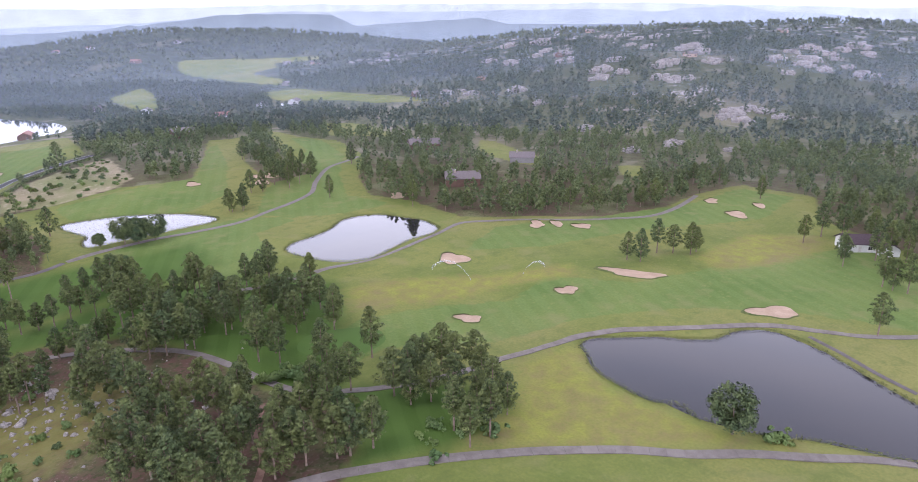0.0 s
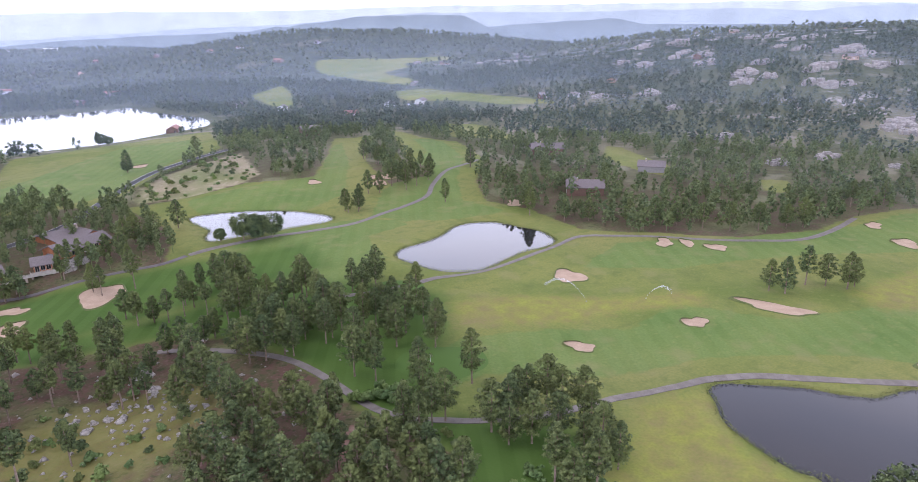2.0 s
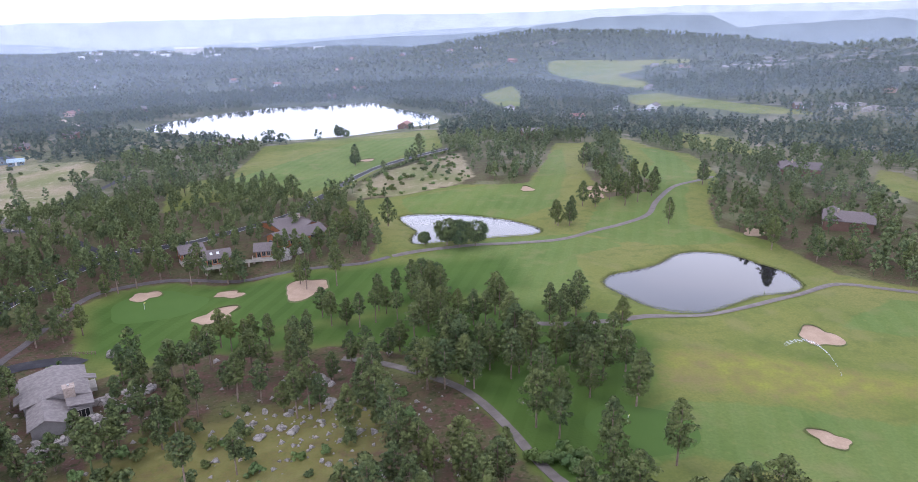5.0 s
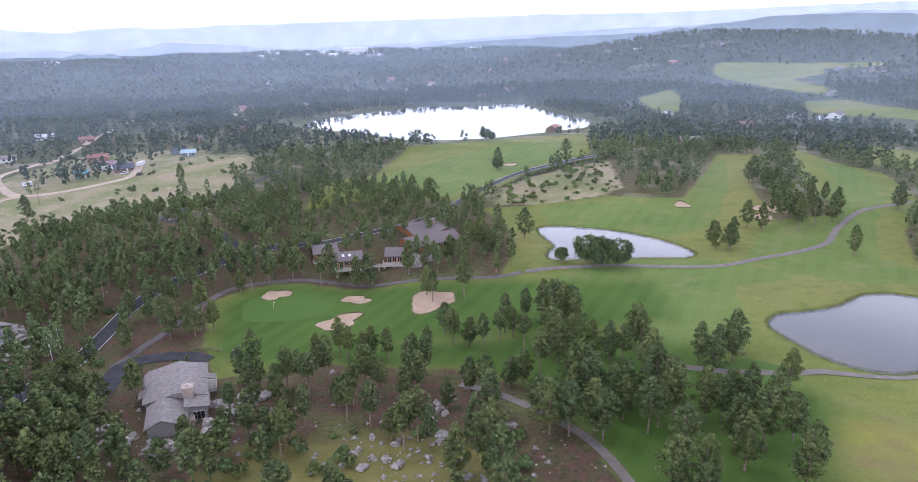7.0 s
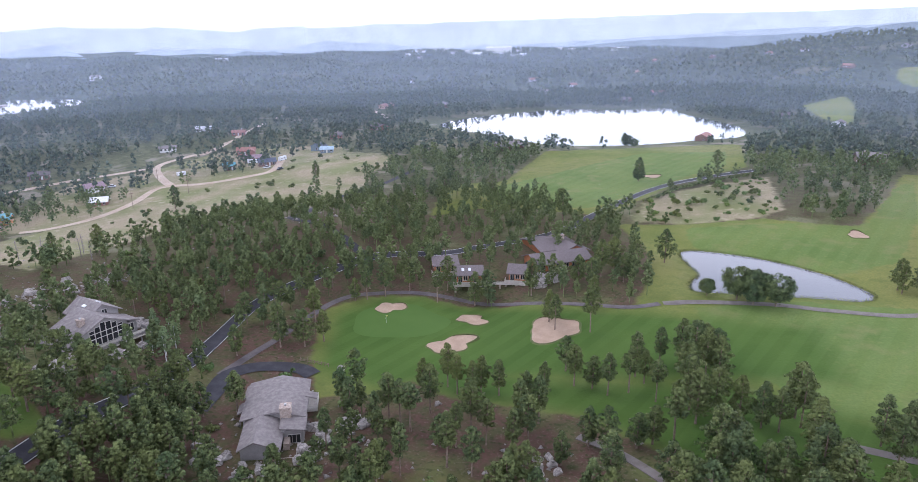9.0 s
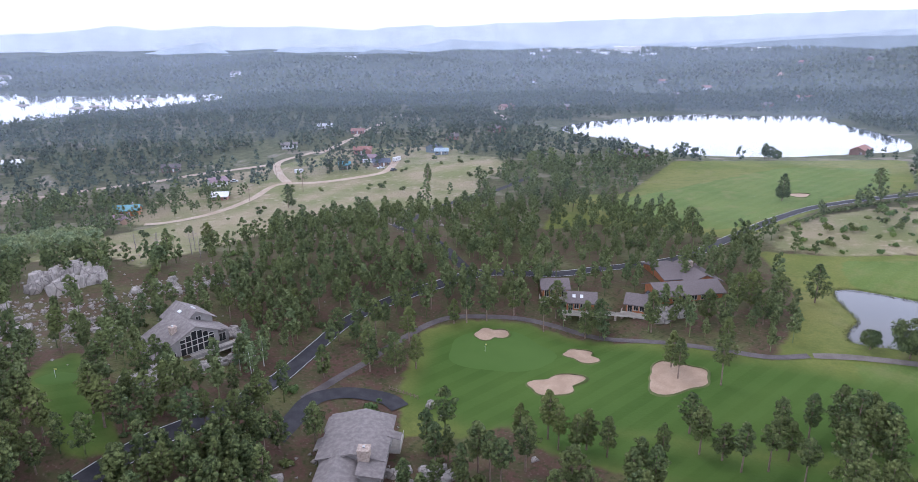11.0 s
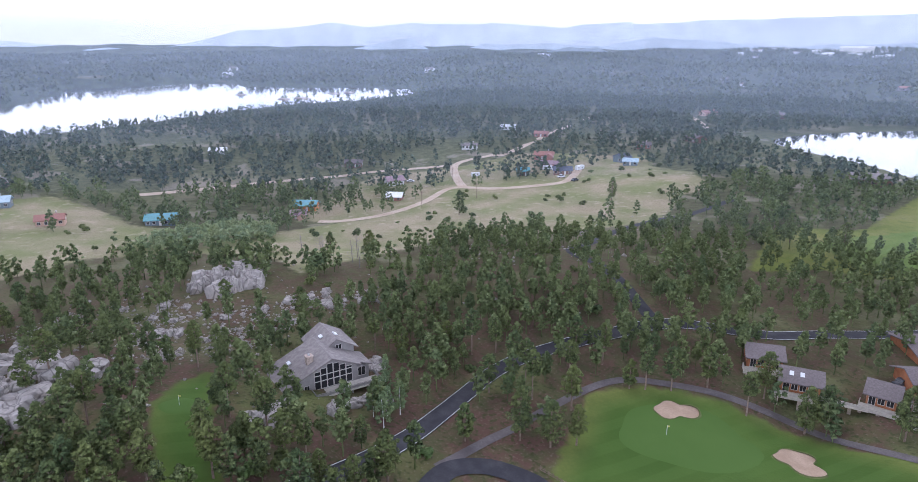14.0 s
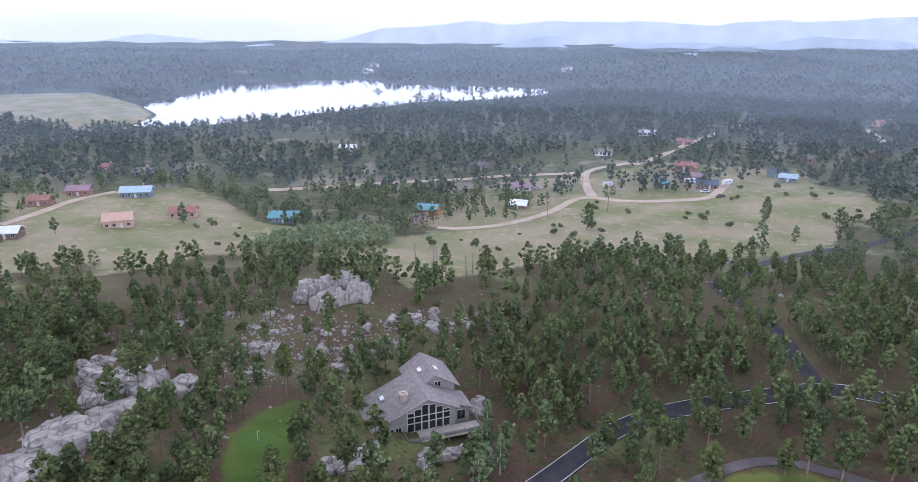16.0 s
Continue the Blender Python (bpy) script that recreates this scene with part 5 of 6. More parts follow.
for k, (u, top) in enumerate(((6.1, 5.6), (7.6, 6.2), (9.1, 7.0), (10.6, 6.8), (12.1, 6.1), (13.6, 5.3))):
    for lo, hi in ((1.5, 3.2), (3.4, 4.6), (4.8, top)):
        if hi - lo > 0.4:
            window(big, u, -0.02, lo, 1.25, hi - lo, "front", None, 0)
for u in (0.2, 2.0, 3.6):
    window(big, u, -0.02, 1.6, 1.1, 1.3)
window(big, 17.2, 1.38, 1.3, 1.7, 2.1)
window(big, 14.2, 7.48, 6.0, 1.3, 1.2)
window(big, -1.52, 4, 1.6, 1.4, 1.3, "left")
window(big, -1.52, 8, 1.6, 1.4, 1.3, "left")
chimney(big, 5.6, 3.4, 4.0, 8.3, 1.5)
for u, v, z in ((2.2, 7.5, 5.6), (11.6, 12, 8.1), (14.8, 11, 8.5)):
    skylight(big, u, v, z, -0.42 if u < 13.5 else 0.5)
part("deck", boxes([box(4.5, 20, -3.6, 0, 0.95, 1.2)]), DECK, big, "pale grey timber deck")
railing(big, [(4.5, -0.1), (4.5, -3.5), (20, -3.5), (20, 1.2)], 1.2, SIDING)
for u in (5, 9, 13, 17, 19.6):
    part("deck_post", box(u - 0.15, u + 0.15, -3.4, -3.1, -4.5, 0.95), SIDING, big)

# the long low house with the stone chimney
z0 = -4.6
low = site("house", -64.5, 118.6, 20, "low grey-shingled house with stone chimney beside the asphalt drive", z=z0)
gable(low, 0.4, 7.6, -0.4, 10.5, -2, 3.6, 5.0, SIDING, SHINGLE, "v", 3.2, 0.6, 3.2)
gable(low, -0.6, 11.8, 9.8, 24.6, -2, 3.9, 5.3, SIDING, SHINGLE, "v", 6.0, 0.6)
part("porch_roof", prism([(-2.4, 3.2), (-0.6, 4.0), (-0.6, 4.25), (-2.4, 3.45)], 13.0, 17.0), SHINGLE, low)
part("porch_roof", prism([(-2.0, 3.0), (-0.6, 3.9), (-0.6, 4.15), (-2.0, 3.25)], 19.5, 25.2), SHINGLE, low)
part("porch_floor", box(-2.4, -0.6, 13.0, 17.0, -1.2, -0.9), DECK, low)
part("wing", box(7.6, 12.0, 5.0, 9.8, -2, 3.5), SIDING, low)
part("wing_roof", prism([(7.4, 4.3), (12.6, 3.6), (12.6, 3.85), (7.4, 4.55)], 4.4, 10.4), SHINGLE, low)
window(low, 10.2, 4.98, 0.7, 2.4, 1.9, "front", None, 2)
chimney(low, 8.3, 9.6, 2.5, 6.6, 2.2)
part("stone_stair", box(8.2, 9.4, 2.4, 5.0, -1.5, 2.2), STONE, low)
part("deck", box(7.6, 11.0, -0.6, 2.6, -0.3, 0.0), DECK, low)
railing(low, [(7.8, -0.5), (10.9, -0.5), (10.9, 2.5)], 0.0, DECK)
for v in (12, 18, 22):
    window(low, -0.62, v, 0.9, 1.5, 1.5, "left")
for v in (12, 15, 18):
    window(low, 11.82, v, 0.9, 1.5, 1.5, "right")
part("balcony", box(11.8, 14.0, 17.5, 24.2, -0.2, 0.1), DECK, low)
railing(low, [(11.9, 17.5), (13.9, 17.5), (13.9, 24.2)], 0.1, TRIM)
part("balcony_roof", prism([(11.6, 4.2), (14.2, 3.4), (14.2, 3.65), (11.6, 4.45)], 17.0, 19.5), SHINGLE, low)
for u, v in ((13.7, 17.7), (13.7, 24.0), (10.8, -0.3)):
    part("post", box(u - 0.12, u + 0.12, v - 0.12, v + 0.12, -4, 0.0), TRIM, low)
door(low, 4.0, -0.42, -1.2, CEDAR)

# cabins on stone piers above the green
def cabin(x, y, turn, w, d, z, label, lights=0):
    ob = site("cabin", x, y, turn, label, "cabin", z)
    gable(ob, -w / 2, w / 2, 0, d, -1.2, 2.7, 4.4, CEDAR, SHINGLE_BROWN, "u", d / 2, 0.8)
    for k in range(int(w / 1.7)):
        window(ob, -w / 2 + 1.1 + 1.7 * k, -0.02, 0.7 if k % 3 else 0.15, 1.2, 1.5 if k % 3 else 2.05, "front", None, 1)
    for v in (d * 0.3, d * 0.7):
        window(ob, w / 2 + 0.02, v, 0.8, 1.1, 1.3, "right")
        window(ob, -w / 2 - 0.02, v, 0.8, 1.1, 1.3, "left")
    for k in range(lights):
        sk = part("skylight", box(-0.45, 0.45, -0.6, 0.6, -0.1, 0.18), SKYLIGHT, ob)
        sk.location, sk.rotation_euler = (-w / 4 + 2.2 * k, d * 0.25, 3.75), (math.atan2(1.7, d / 2), 0, 0)
    part("deck", box(-w / 2 - 1.2, w / 2 + 1.4, -2.6, 0, -0.25, 0.0), DECK, ob, "pale timber deck on stone piers")
    part("fascia", box(-w / 2 - 1.3, w / 2 + 1.5, -2.72, -2.6, -0.55, 0.05), DECK, ob)
    railing(ob, [(-w / 2 - 1.1, 0), (-w / 2 - 1.1, -2.5), (w / 2 + 1.3, -2.5), (w / 2 + 1.3, 0)], 0.0, DECK)
    for u in (-w / 2 - 0.6, 0, w / 2 + 0.9):
        part("pier", box(u - 0.35, u + 0.35, -2.6, -1.9, -4.5, -0.25), STONE, ob)
    return ob


cabin(-46.6, 222.3, 22, 7.5, 7.5, 0.2, "cedar cabin with grey shingle roof and stone front above the green")
cabin(-37.6, 216.6, 14, 8.0, 7.0, -0.7, "cedar cabin with skylights and a deck on stone piers", 2)
cabin(-22.6, 221.8, 0, 5.6, 7.0, -1.0, "small cedar cabin with a wrap-around deck on stone piers")
link = site("deck_walk", -29.5, 219.6, 8, "pale timber walkway on stone piers between the cabins", "deck", -0.9)
part("boards", box(-5.2, 5, -2.4, -0.6, -0.25, 0.0), DECK, link)
railing(link, [(-5.2, -2.3), (5, -2.3)], 0.0, DECK)
for u in (-3, 1.5):
    part("pier", box(u - 0.35, u + 0.35, -2.0, -1.3, -4.0, -0.25), STONE, link)
club = site("clubhouse", -10, 240, 32, "large lodge with sweeping brown shingle roofs behind boulders", "lodge", 0.2)
gable(club, -12, 8, -6.5, 3.5, -2, 2.6, 4.6, CEDAR, SHINGLE_BROWN, "u", None, 0.9)
gable(club, 2, 12, 2, 17, -2, 2.8, 4.8, CEDAR, SHINGLE_BROWN, "v", None, 0.9)
gable(club, -4, 4, 6, 22, -2, 2.6, 4.2, CEDAR, SHINGLE_BROWN, "u", None, 0.9)
for u in (-10, -7, -4, -1, 2, 5):
    window(club, u, -6.52, 0.6, 1.6, 1.6)
for v in (5, 9, 13):
    window(club, 12.02, v, 0.7, 1.5, 1.5, "right")
chimney(club, 6, 10, 4, 6.6, 1.3)
door(club, -2.5, -6.52, -0.6, TRIM)

# smaller and farther houses
TEAL, MAUVE, TIN = paint("teal_metal_roof", (0.09, 0.30, 0.34), 0.4), paint("mauve_metal_roof", (0.33, 0.22, 0.25), 0.5), paint("white_metal_roof", (0.78, 0.79, 0.8), 0.4)
RUST, NAVY, MIST = paint("red_brown_roof", (0.33, 0.16, 0.13), 0.7), paint("dark_blue_roof", (0.10, 0.115, 0.16), 0.6), paint("pale_blue_roof", (0.40, 0.52, 0.60), 0.5)
PINKISH, PINE_WALL, WHITE_WALL = paint("tan_pink_walls", (0.55, 0.36, 0.27)), paint("orange_pine_walls", (0.50, 0.22, 0.08)), paint("white_walls", (0.72, 0.71, 0.68))
BROWN_WALL, BLUE_WALL = paint("brown_walls", (0.20, 0.12, 0.09)), paint("slate_blue_walls", (0.16, 0.20, 0.23))


def house(x, y, turn, w, d, high, walls, roof, label, smoke=True, annex=0.0):
    ob = site("house", x, y, turn, label)
    gable(ob, -w / 2, w / 2, -d / 2, d / 2, -1.5, high, high + d * 0.24, walls, roof, "u", None, 0.6)
    if annex:
        gable(ob, w / 2 - annex, w / 2, -d / 2 - annex * 0.8, d / 2 - 0.5, -1.5, high - 0.2, high + annex * 0.25, walls, roof, "v", None, 0.5)
    k = max(2, int((w - annex) / 2.6))
    for n in range(k):
        u = -w / 2 + (w - annex) * (n + 0.5) / k
        if n == k // 2:
            door(ob, u, -d / 2 - 0.01, 0.1, TRIM)
        else:
            window(ob, u, -d / 2 - 0.02, 0.9, 1.2, 1.2)
    window(ob, w / 2 + 0.02, d * 0.2, 0.9, 1.2, 1.2, "right")
    window(ob, -w / 2 - 0.02, -d * 0.2, 0.9, 1.2, 1.2, "left")
    if smoke:
        chimney(ob, w * 0.22, d * 0.1, high, high + d * 0.24 + 0.9, 0.7)
    return ob


house(-287, 281, 35, 12, 8, 3.0, PINE_WALL, TEAL, "orange timber house with a teal metal roof by the track")
house(-276, 266, 50, 9, 6, 2.6, PINKISH, MAUVE, "tan outbuilding with a mauve metal roof", False, 3.5)
house(-265, 325, 30, 8.5, 7.5, 2.4, RUST, TIN, "low brick shed with a white metal roof", False)
house(-291, 352, 60, 10, 8, 2.8, WHITE_WALL, MAUVE, "white garage with a mauve metal roof", False)
house(-340, 365, 40, 11, 7, 3.0, BROWN_WALL, SHINGLE_BROWN, "brown wooden house at the edge of the wood")
house(-229, 399, 30, 7, 6.5, 3.0, BROWN_WALL, TEAL, "dark cabin with a teal metal roof")
house(-240, 441, 25, 12, 7, 3.0, RUST, RUST, "long red-brown house in the meadow village", True, 5)
house(-226, 424, 25, 11, 6, 2.5, RUST, MAUVE, "long brown house with a mauve roof", False)
house(-208, 409, 35, 10.5, 7, 2.6, BROWN_WALL, NAVY, "brown house with a dark blue roof")
house(-181, 444, 20, 8.5, 6, 2.5, BLUE_WALL, MIST, "slate blue shed with a pale metal roof", False)
house(-191, 454, 70, 8, 8, 3.0, BLUE_WALL, NAVY, "blue-grey house with a steep dark roof")
house(-197, 500, 30, 9, 6, 2.6, RUST, SHINGLE_BROWN, "red cabin beside the dirt track")
house(-306, 213, 50, 13, 8, 2.8, BLUE_WALL, TEAL, "long building with a teal metal roof behind willows", False)
house(-376, 169, 60, 14, 8, 3.0, BLUE_WALL, MIST, "blue house with a pale metal roof in the village")
house(-327, 148, 70, 11, 9, 3.4, PINKISH, PINKISH, "tan pink barn-like house on the meadow", False)
house(-331, 176, 60, 11, 7, 2.7, PINKISH, RUST, "tan house with a red-brown roof")
house(-329, 109, 60, 9, 7, 2.6, BROWN_WALL, TIN, "brown shed with a white metal roof", False)
house(-378, 128, 60, 9, 6, 2.8, RUST, RUST, "small red house in the village")
house(-392, 147, 60, 10, 7, 3.0, RUST, MAUVE, "red house with a mauve roof in the village")
house(-431, 323, 45, 11, 7, 2.8, WHITE_WALL, TIN, "white house half hidden in the wood", False)
house(-444, 172, 60, 9, 6, 2.8, RUST, RUST, "red-roofed house in the pines")
house(-421, 185, 60, 10, 7, 2.8, BROWN_WALL, SHINGLE, "brown house in the pines")
house(-303, 443, 30, 11, 6, 2.6, WHITE_WALL, SHINGLE, "white house among the pines of the village")
house(-322, 520, 30, 12, 6, 2.6, WHITE_WALL, TIN, "long pale house among distant pines", False)
house(-283, 508, 20, 10, 6, 2.6, RUST, RUST, "rust-red house among distant pines")
house(-171, 738, 20, 16, 8, 3.2, BROWN_WALL, SHINGLE, "grey lodge on the lake shore")
house(199, 193, 140, 17, 11, 4.0, BROWN_WALL, SHINGLE_BROWN, "large dark-roofed house in the pine wood", True, 7)
house(249, 281, 150, 20, 11, 3.6, BROWN_WALL, SHINGLE_BROWN, "dark-roofed lodge at the fairway's edge", True, 8)
house(268, 214, 130, 14, 10, 3.2, SIDING, SHINGLE_BROWN, "grey-roofed house in the pine wood")
house(233, 20, 308, 16, 9, 3.0, WHITE_WALL, SHINGLE_PLUM, "white house with a dark plum roof beside the fairway", True, 6)
house(144, 410, 175, 13, 9, 4.2, BROWN_WALL, SHINGLE, "brown house on a wooded knoll")
house(-57, 452, 20, 17, 9, 3.0, BROWN_WALL, SHINGLE, "grey-brown house on rocks near the lake", True, 6)
rng = np.random.default_rng(23)
for k in range(34):
    a, r = radians(rng.uniform(-2, 16) if k < 30 else rng.uniform(30, 60)), rng.uniform(2050, 2430) if k < 30 else rng.uniform(1250, 1700)
    house(-r * math.sin(a), r * math.cos(a), float(rng.uniform(-30, 30)), float(rng.uniform(14, 30)), 11, 6, WHITE_WALL, TIN if k % 3 else SHINGLE, "pale building in the far valley town", False)
tints = (WHITE_WALL, BROWN_WALL, PINKISH, SIDING)
for k in range(44):
    a, r = radians(rng.uniform(-72, 20)), rng.uniform(520, 1400)
    x, y = -r * math.sin(a), r * math.cos(a)
    if not any(inside(w[0], np.array([x]), np.array([y]))[0] for w in WATERS):
        house(x, y, float(rng.uniform(-90, 90)), float(rng.uniform(10, 17)), 9, 3.2, tints[k % 4], (SHINGLE, RUST, SHINGLE_BROWN)[k % 3], "distant house half hidden in the pine woods", False)
house(-335, 2270, 8, 84, 18, 17, WHITE_WALL, TIN, "large white hotel far off in the valley town", False, 20)


# parked vehicles in the village
TYRE = paint("tyre_rubber", (0.03, 0.03, 0.03), 0.9)


def vehicle(name, x, y, turn, length, high, color, label, cab=True):
    ob = site(name, x, y, turn, label, name.replace("_", " "), None, "parked vehicles")
    bm = box(-length / 2, length / 2, -0.95, 0.95, 0.45, 1.05 if cab else high)
    bmesh.ops.bevel(bm, geom=bm.edges[:], offset=0.12, segments=2, affect="EDGES")
    part("body", bm, color, ob)
    if cab:
        bm = prism([(-length * 0.28, 1.0), (length * 0.3, 1.0), (length * 0.18, high), (-length * 0.2, high)], -0.82, 0.82, "v")
        part("cabin", bm, GLASS, ob)
        part("cabin_roof", box(-length * 0.19, length * 0.17, -0.8, 0.8, high, high + 0.06), color, ob)
    else:
        for u in (-length / 4, length / 6):
            window(ob, u, -0.96, 1.4, 0.9, 0.6)
    for u in (-length * 0.32, length * 0.32):
        for v in (-0.9, 0.9):
            bm = bmesh.new()
            bmesh.ops.create_cone(bm, cap_ends=True, segments=14, radius1=0.36, radius2=0.36, depth=0.24, matrix=pose(u, v, 0.36, 90, 0, 0))
            part("wheel", bm, TYRE, ob)


CAR_WHITE, CAR_SILVER = paint("white_car_paint", (0.75, 0.76, 0.77), 0.3), paint("dark_car_paint", (0.10, 0.11, 0.13), 0.3)
vehicle("caravan", -222, 416, 30, 6.5, 2.7, CAR_WHITE, "white caravan parked beside the meadow houses", False)
vehicle("caravan", -203, 421, 80, 7, 2.9, CAR_WHITE, "white motorhome parked behind a brown house", False)
vehicle("caravan", -255, 386, 60, 5.5, 2.6, CAR_WHITE, "white caravan parked by the dirt track", False)
vehicle("caravan", -272, 331, 100, 5.0, 2.5, CAR_WHITE, "small white trailer beside pines", False)
vehicle("car", -203, 399, 60, 4.6, 1.6, CAR_WHITE, "white car parked on the dirt drive")
vehicle("car", -192, 395, 80, 4.8, 1.6, CAR_SILVER, "dark car parked on the meadow's edge")
vehicle("car", -285, 360, 40, 4.6, 1.6, CAR_WHITE, "white car in front of the garage")
vehicle("car", -20, 233.5, 60, 4.6, 1.6, CAR_SILVER, "dark car parked beside the lodge")

# ---------------------------------------------------------------- boulders
rng = np.random.default_rng(31)
rocks = []
for k in range(7):
    bm = bmesh.new()
    bmesh.ops.create_icosphere(bm, subdivisions=3, radius=1)
    o = Vector((k * 7.1, 3.3, 1.7))
    for v in bm.verts:
        n1 = noise.noise(v.co * 0.9 + o)
        n2 = noise.noise(v.co * 2.4 + o)
        n3 = noise.cell(v.co * 1.7 + o)
        v.co *= 1 + 0.45 * n1 + 0.2 * n2 + 0.16 * n3
        for ax in (0, 1, 2):
            lim = 0.72 + 0.1 * ((k + ax) % 3)
            v.co[ax] = max(-lim, min(lim, v.co[ax]))
    me = bpy.data.meshes.new("boulder")
    bm.to_mesh(me)
    bm.free()
    me.materials.append(GRANITE)
    rocks.append(me)


def boulder(x, y, size, flat=0.75, sink=0.3):
    ob = tagged(new("boulder", rocks[int(rng.integers(len(rocks)))]), "weathered pale grey granite boulder on the slope", "boulder", "granite boulders")
    ob.scale = [float(size * rng.uniform(0.75, 1.3)), float(size * rng.uniform(0.75, 1.3)), float(size * flat * rng.uniform(0.75, 1.2))]
    ob.rotation_euler = [float(rng.uniform(-0.35, 0.35)), float(rng.uniform(-0.35, 0.35)), float(rng.uniform(0, 6.28))]
    ob.location = (x, y, at(x, y) + size * flat * (0.7 - 2 * sink))


for places, many, spread, sizes, flat in ((SLAB_BLOCKS, 3, 3.0, (1.2, 3.2), 0.9), (CREST_BLOCKS, 5, 3.0, (1.3, 2.8), 1.6), (SCREE, 1, 3.0, (0.8, 1.9), 0.75), (ROCKS_RIDGE, 1, 5.0, (0.7, 1.9), 0.8), (ROCKS_H1, 5, 3.0, (0.9, 2.0), 0.8),
                                          (ROCKS_SLOPE, 4, 3.0, (0.35, 1.25), 0.8), (ROCKS_LOW, 6, 3.4, (0.5, 1.7), 0.85), (ROCKS_LODGE, 2, 1.2, (1.0, 2.2), 1.1)):
    for x, y in places:
        for _ in range(many):
            boulder(x + float(rng.normal(0, spread / 2)), y + float(rng.normal(0, spread / 2)), float(rng.uniform(*sizes)), flat)
# granite outcrops on the far wooded slopes: a heap of rounded blocks grown together
kit = [(np.array([v.co[:] for v in me.vertices]), [tuple(q.vertices) for q in me.polygons]) for me in rocks[4:]]
for x, y in OUTCROPS + OUTCROPS_EAST:
    reach = 0.0155 * math.hypot(x, y) * float(rng.uniform(0.7, 1.35))
    verts, faces = [], []
    for k in range(26):
        v, q = kit[k % len(kit)]
        r = reach * float(rng.uniform(0.1, 0.3))
        a, d = float(rng.uniform(0, 6.28)), reach * float(rng.uniform(0, 1)) ** 0.7
        px, py = d * math.cos(a), 0.8 * d * math.sin(a)
        c, z = math.cos(5 * a), at(x + px, y + py) - at(x, y) + r * 0.25 + 0.25 * (reach - d) * float(rng.uniform(0.3, 1))
        n = math.sin(5 * a)
        first = len(verts)
        verts += [(float(px + r * (c * p[0] - n * p[1])), float(py + r * (n * p[0] + c * p[1])), float(z + 0.8 * r * p[2])) for p in v]
        faces += [tuple(first + i for i in f) for f in q]
    ob = tagged(mesh_object("granite_outcrop", verts, faces, GRANITE), "pale granite outcrop of rounded blocks among dark pines", "rock", "granite outcrops")
    ob.location = (x, y, at(x, y))
boulder(-59, 158, 1.5, 0.8, 0.1)
boulder(-55, 156, 0.8)
# small stones on the clearings and the rocky wood, too many to count
places = np.concatenate([rng.normal((-5, 108), (14, 13), (230, 2)), rng.normal((-178, 140), (24, 30), (500, 2)), *[rng.normal(q, 3.2, (40, 2)) for q in SCREE], rng.normal((-55, 125), (12, 9), (160, 2)), rng.normal((-120, 270), (25, 30), (260, 2))])
base = np.array([(1, 0, 0), (-0.4, 0.9, 0), (-0.5, -0.8, 0), (0.2, 0.1, 0.75), (0, 0, -0.6)])
tri = np.array([(0, 1, 3), (1, 2, 3), (2, 0, 3), (1, 0, 4), (2, 1, 4), (0, 2, 4)])
size = rng.gamma(2.2, 0.17, len(places)) + 0.15
turn = rng.uniform(0, 6.28, len(places))
c, s = np.cos(turn)[:, None], np.sin(turn)[:, None]
zz = ground(places[:, 0], places[:, 1])
v = np.stack([(base[:, 0] * c - base[:, 1] * s) * size[:, None] + places[:, 0][:, None], (base[:, 0] * s + base[:, 1] * c) * size[:, None] + places[:, 1][:, None], base[:, 2] * size[:, None] + zz[:, None]], -1)
f = (tri[None] + (np.arange(len(places)) * 5)[:, None, None]).reshape(-1, 3)
tagged(new("stones", raw_mesh("stones", v.reshape(-1, 3), f, GRANITE)), "scattered pale granite stones on the slopes", "stones", kind="stuff")

# ---------------------------------------------------------------- shrubs, reeds and thickets
def bush_mesh(high, wide, material, clumps=16, per=34, size=0.3):
    c = np.stack([rng.normal(0, wide * 0.4, clumps), rng.normal(0, wide * 0.4, clumps), rng.uniform(0.25, 0.8, clumps) * high], 1)
    v, f, soft = tufts(c, np.full(clumps, wide * 0.38), per, size, rng, min(1.0, high / wide))
    return raw_mesh("crown", v, f, material, soft)


bushes = [bush_mesh(*p) for p in ((1.6, 1.4, LEAF), (2.4, 1.8, LEAF), (1.3, 1.3, PINE), (3.4, 1.8, PINE))]


def bush(x, y, kind, s=1.0, label="low green shrub on the grass", name="bush"):
    ob = tagged(new(name), label, "bush", "shrubs")
    ob.location, ob.scale, ob.rotation_euler = (x, y, at(x, y) - 0.1), (s, s, s), (0, 0, float(rng.uniform(0, 6.28)))
    new("foliage", bushes[kind]).parent = ob
    sv, sf = stem(1.2, 0.06, 0.1, rng)
    mesh_object("stem", sv, sf, BARK, ob)


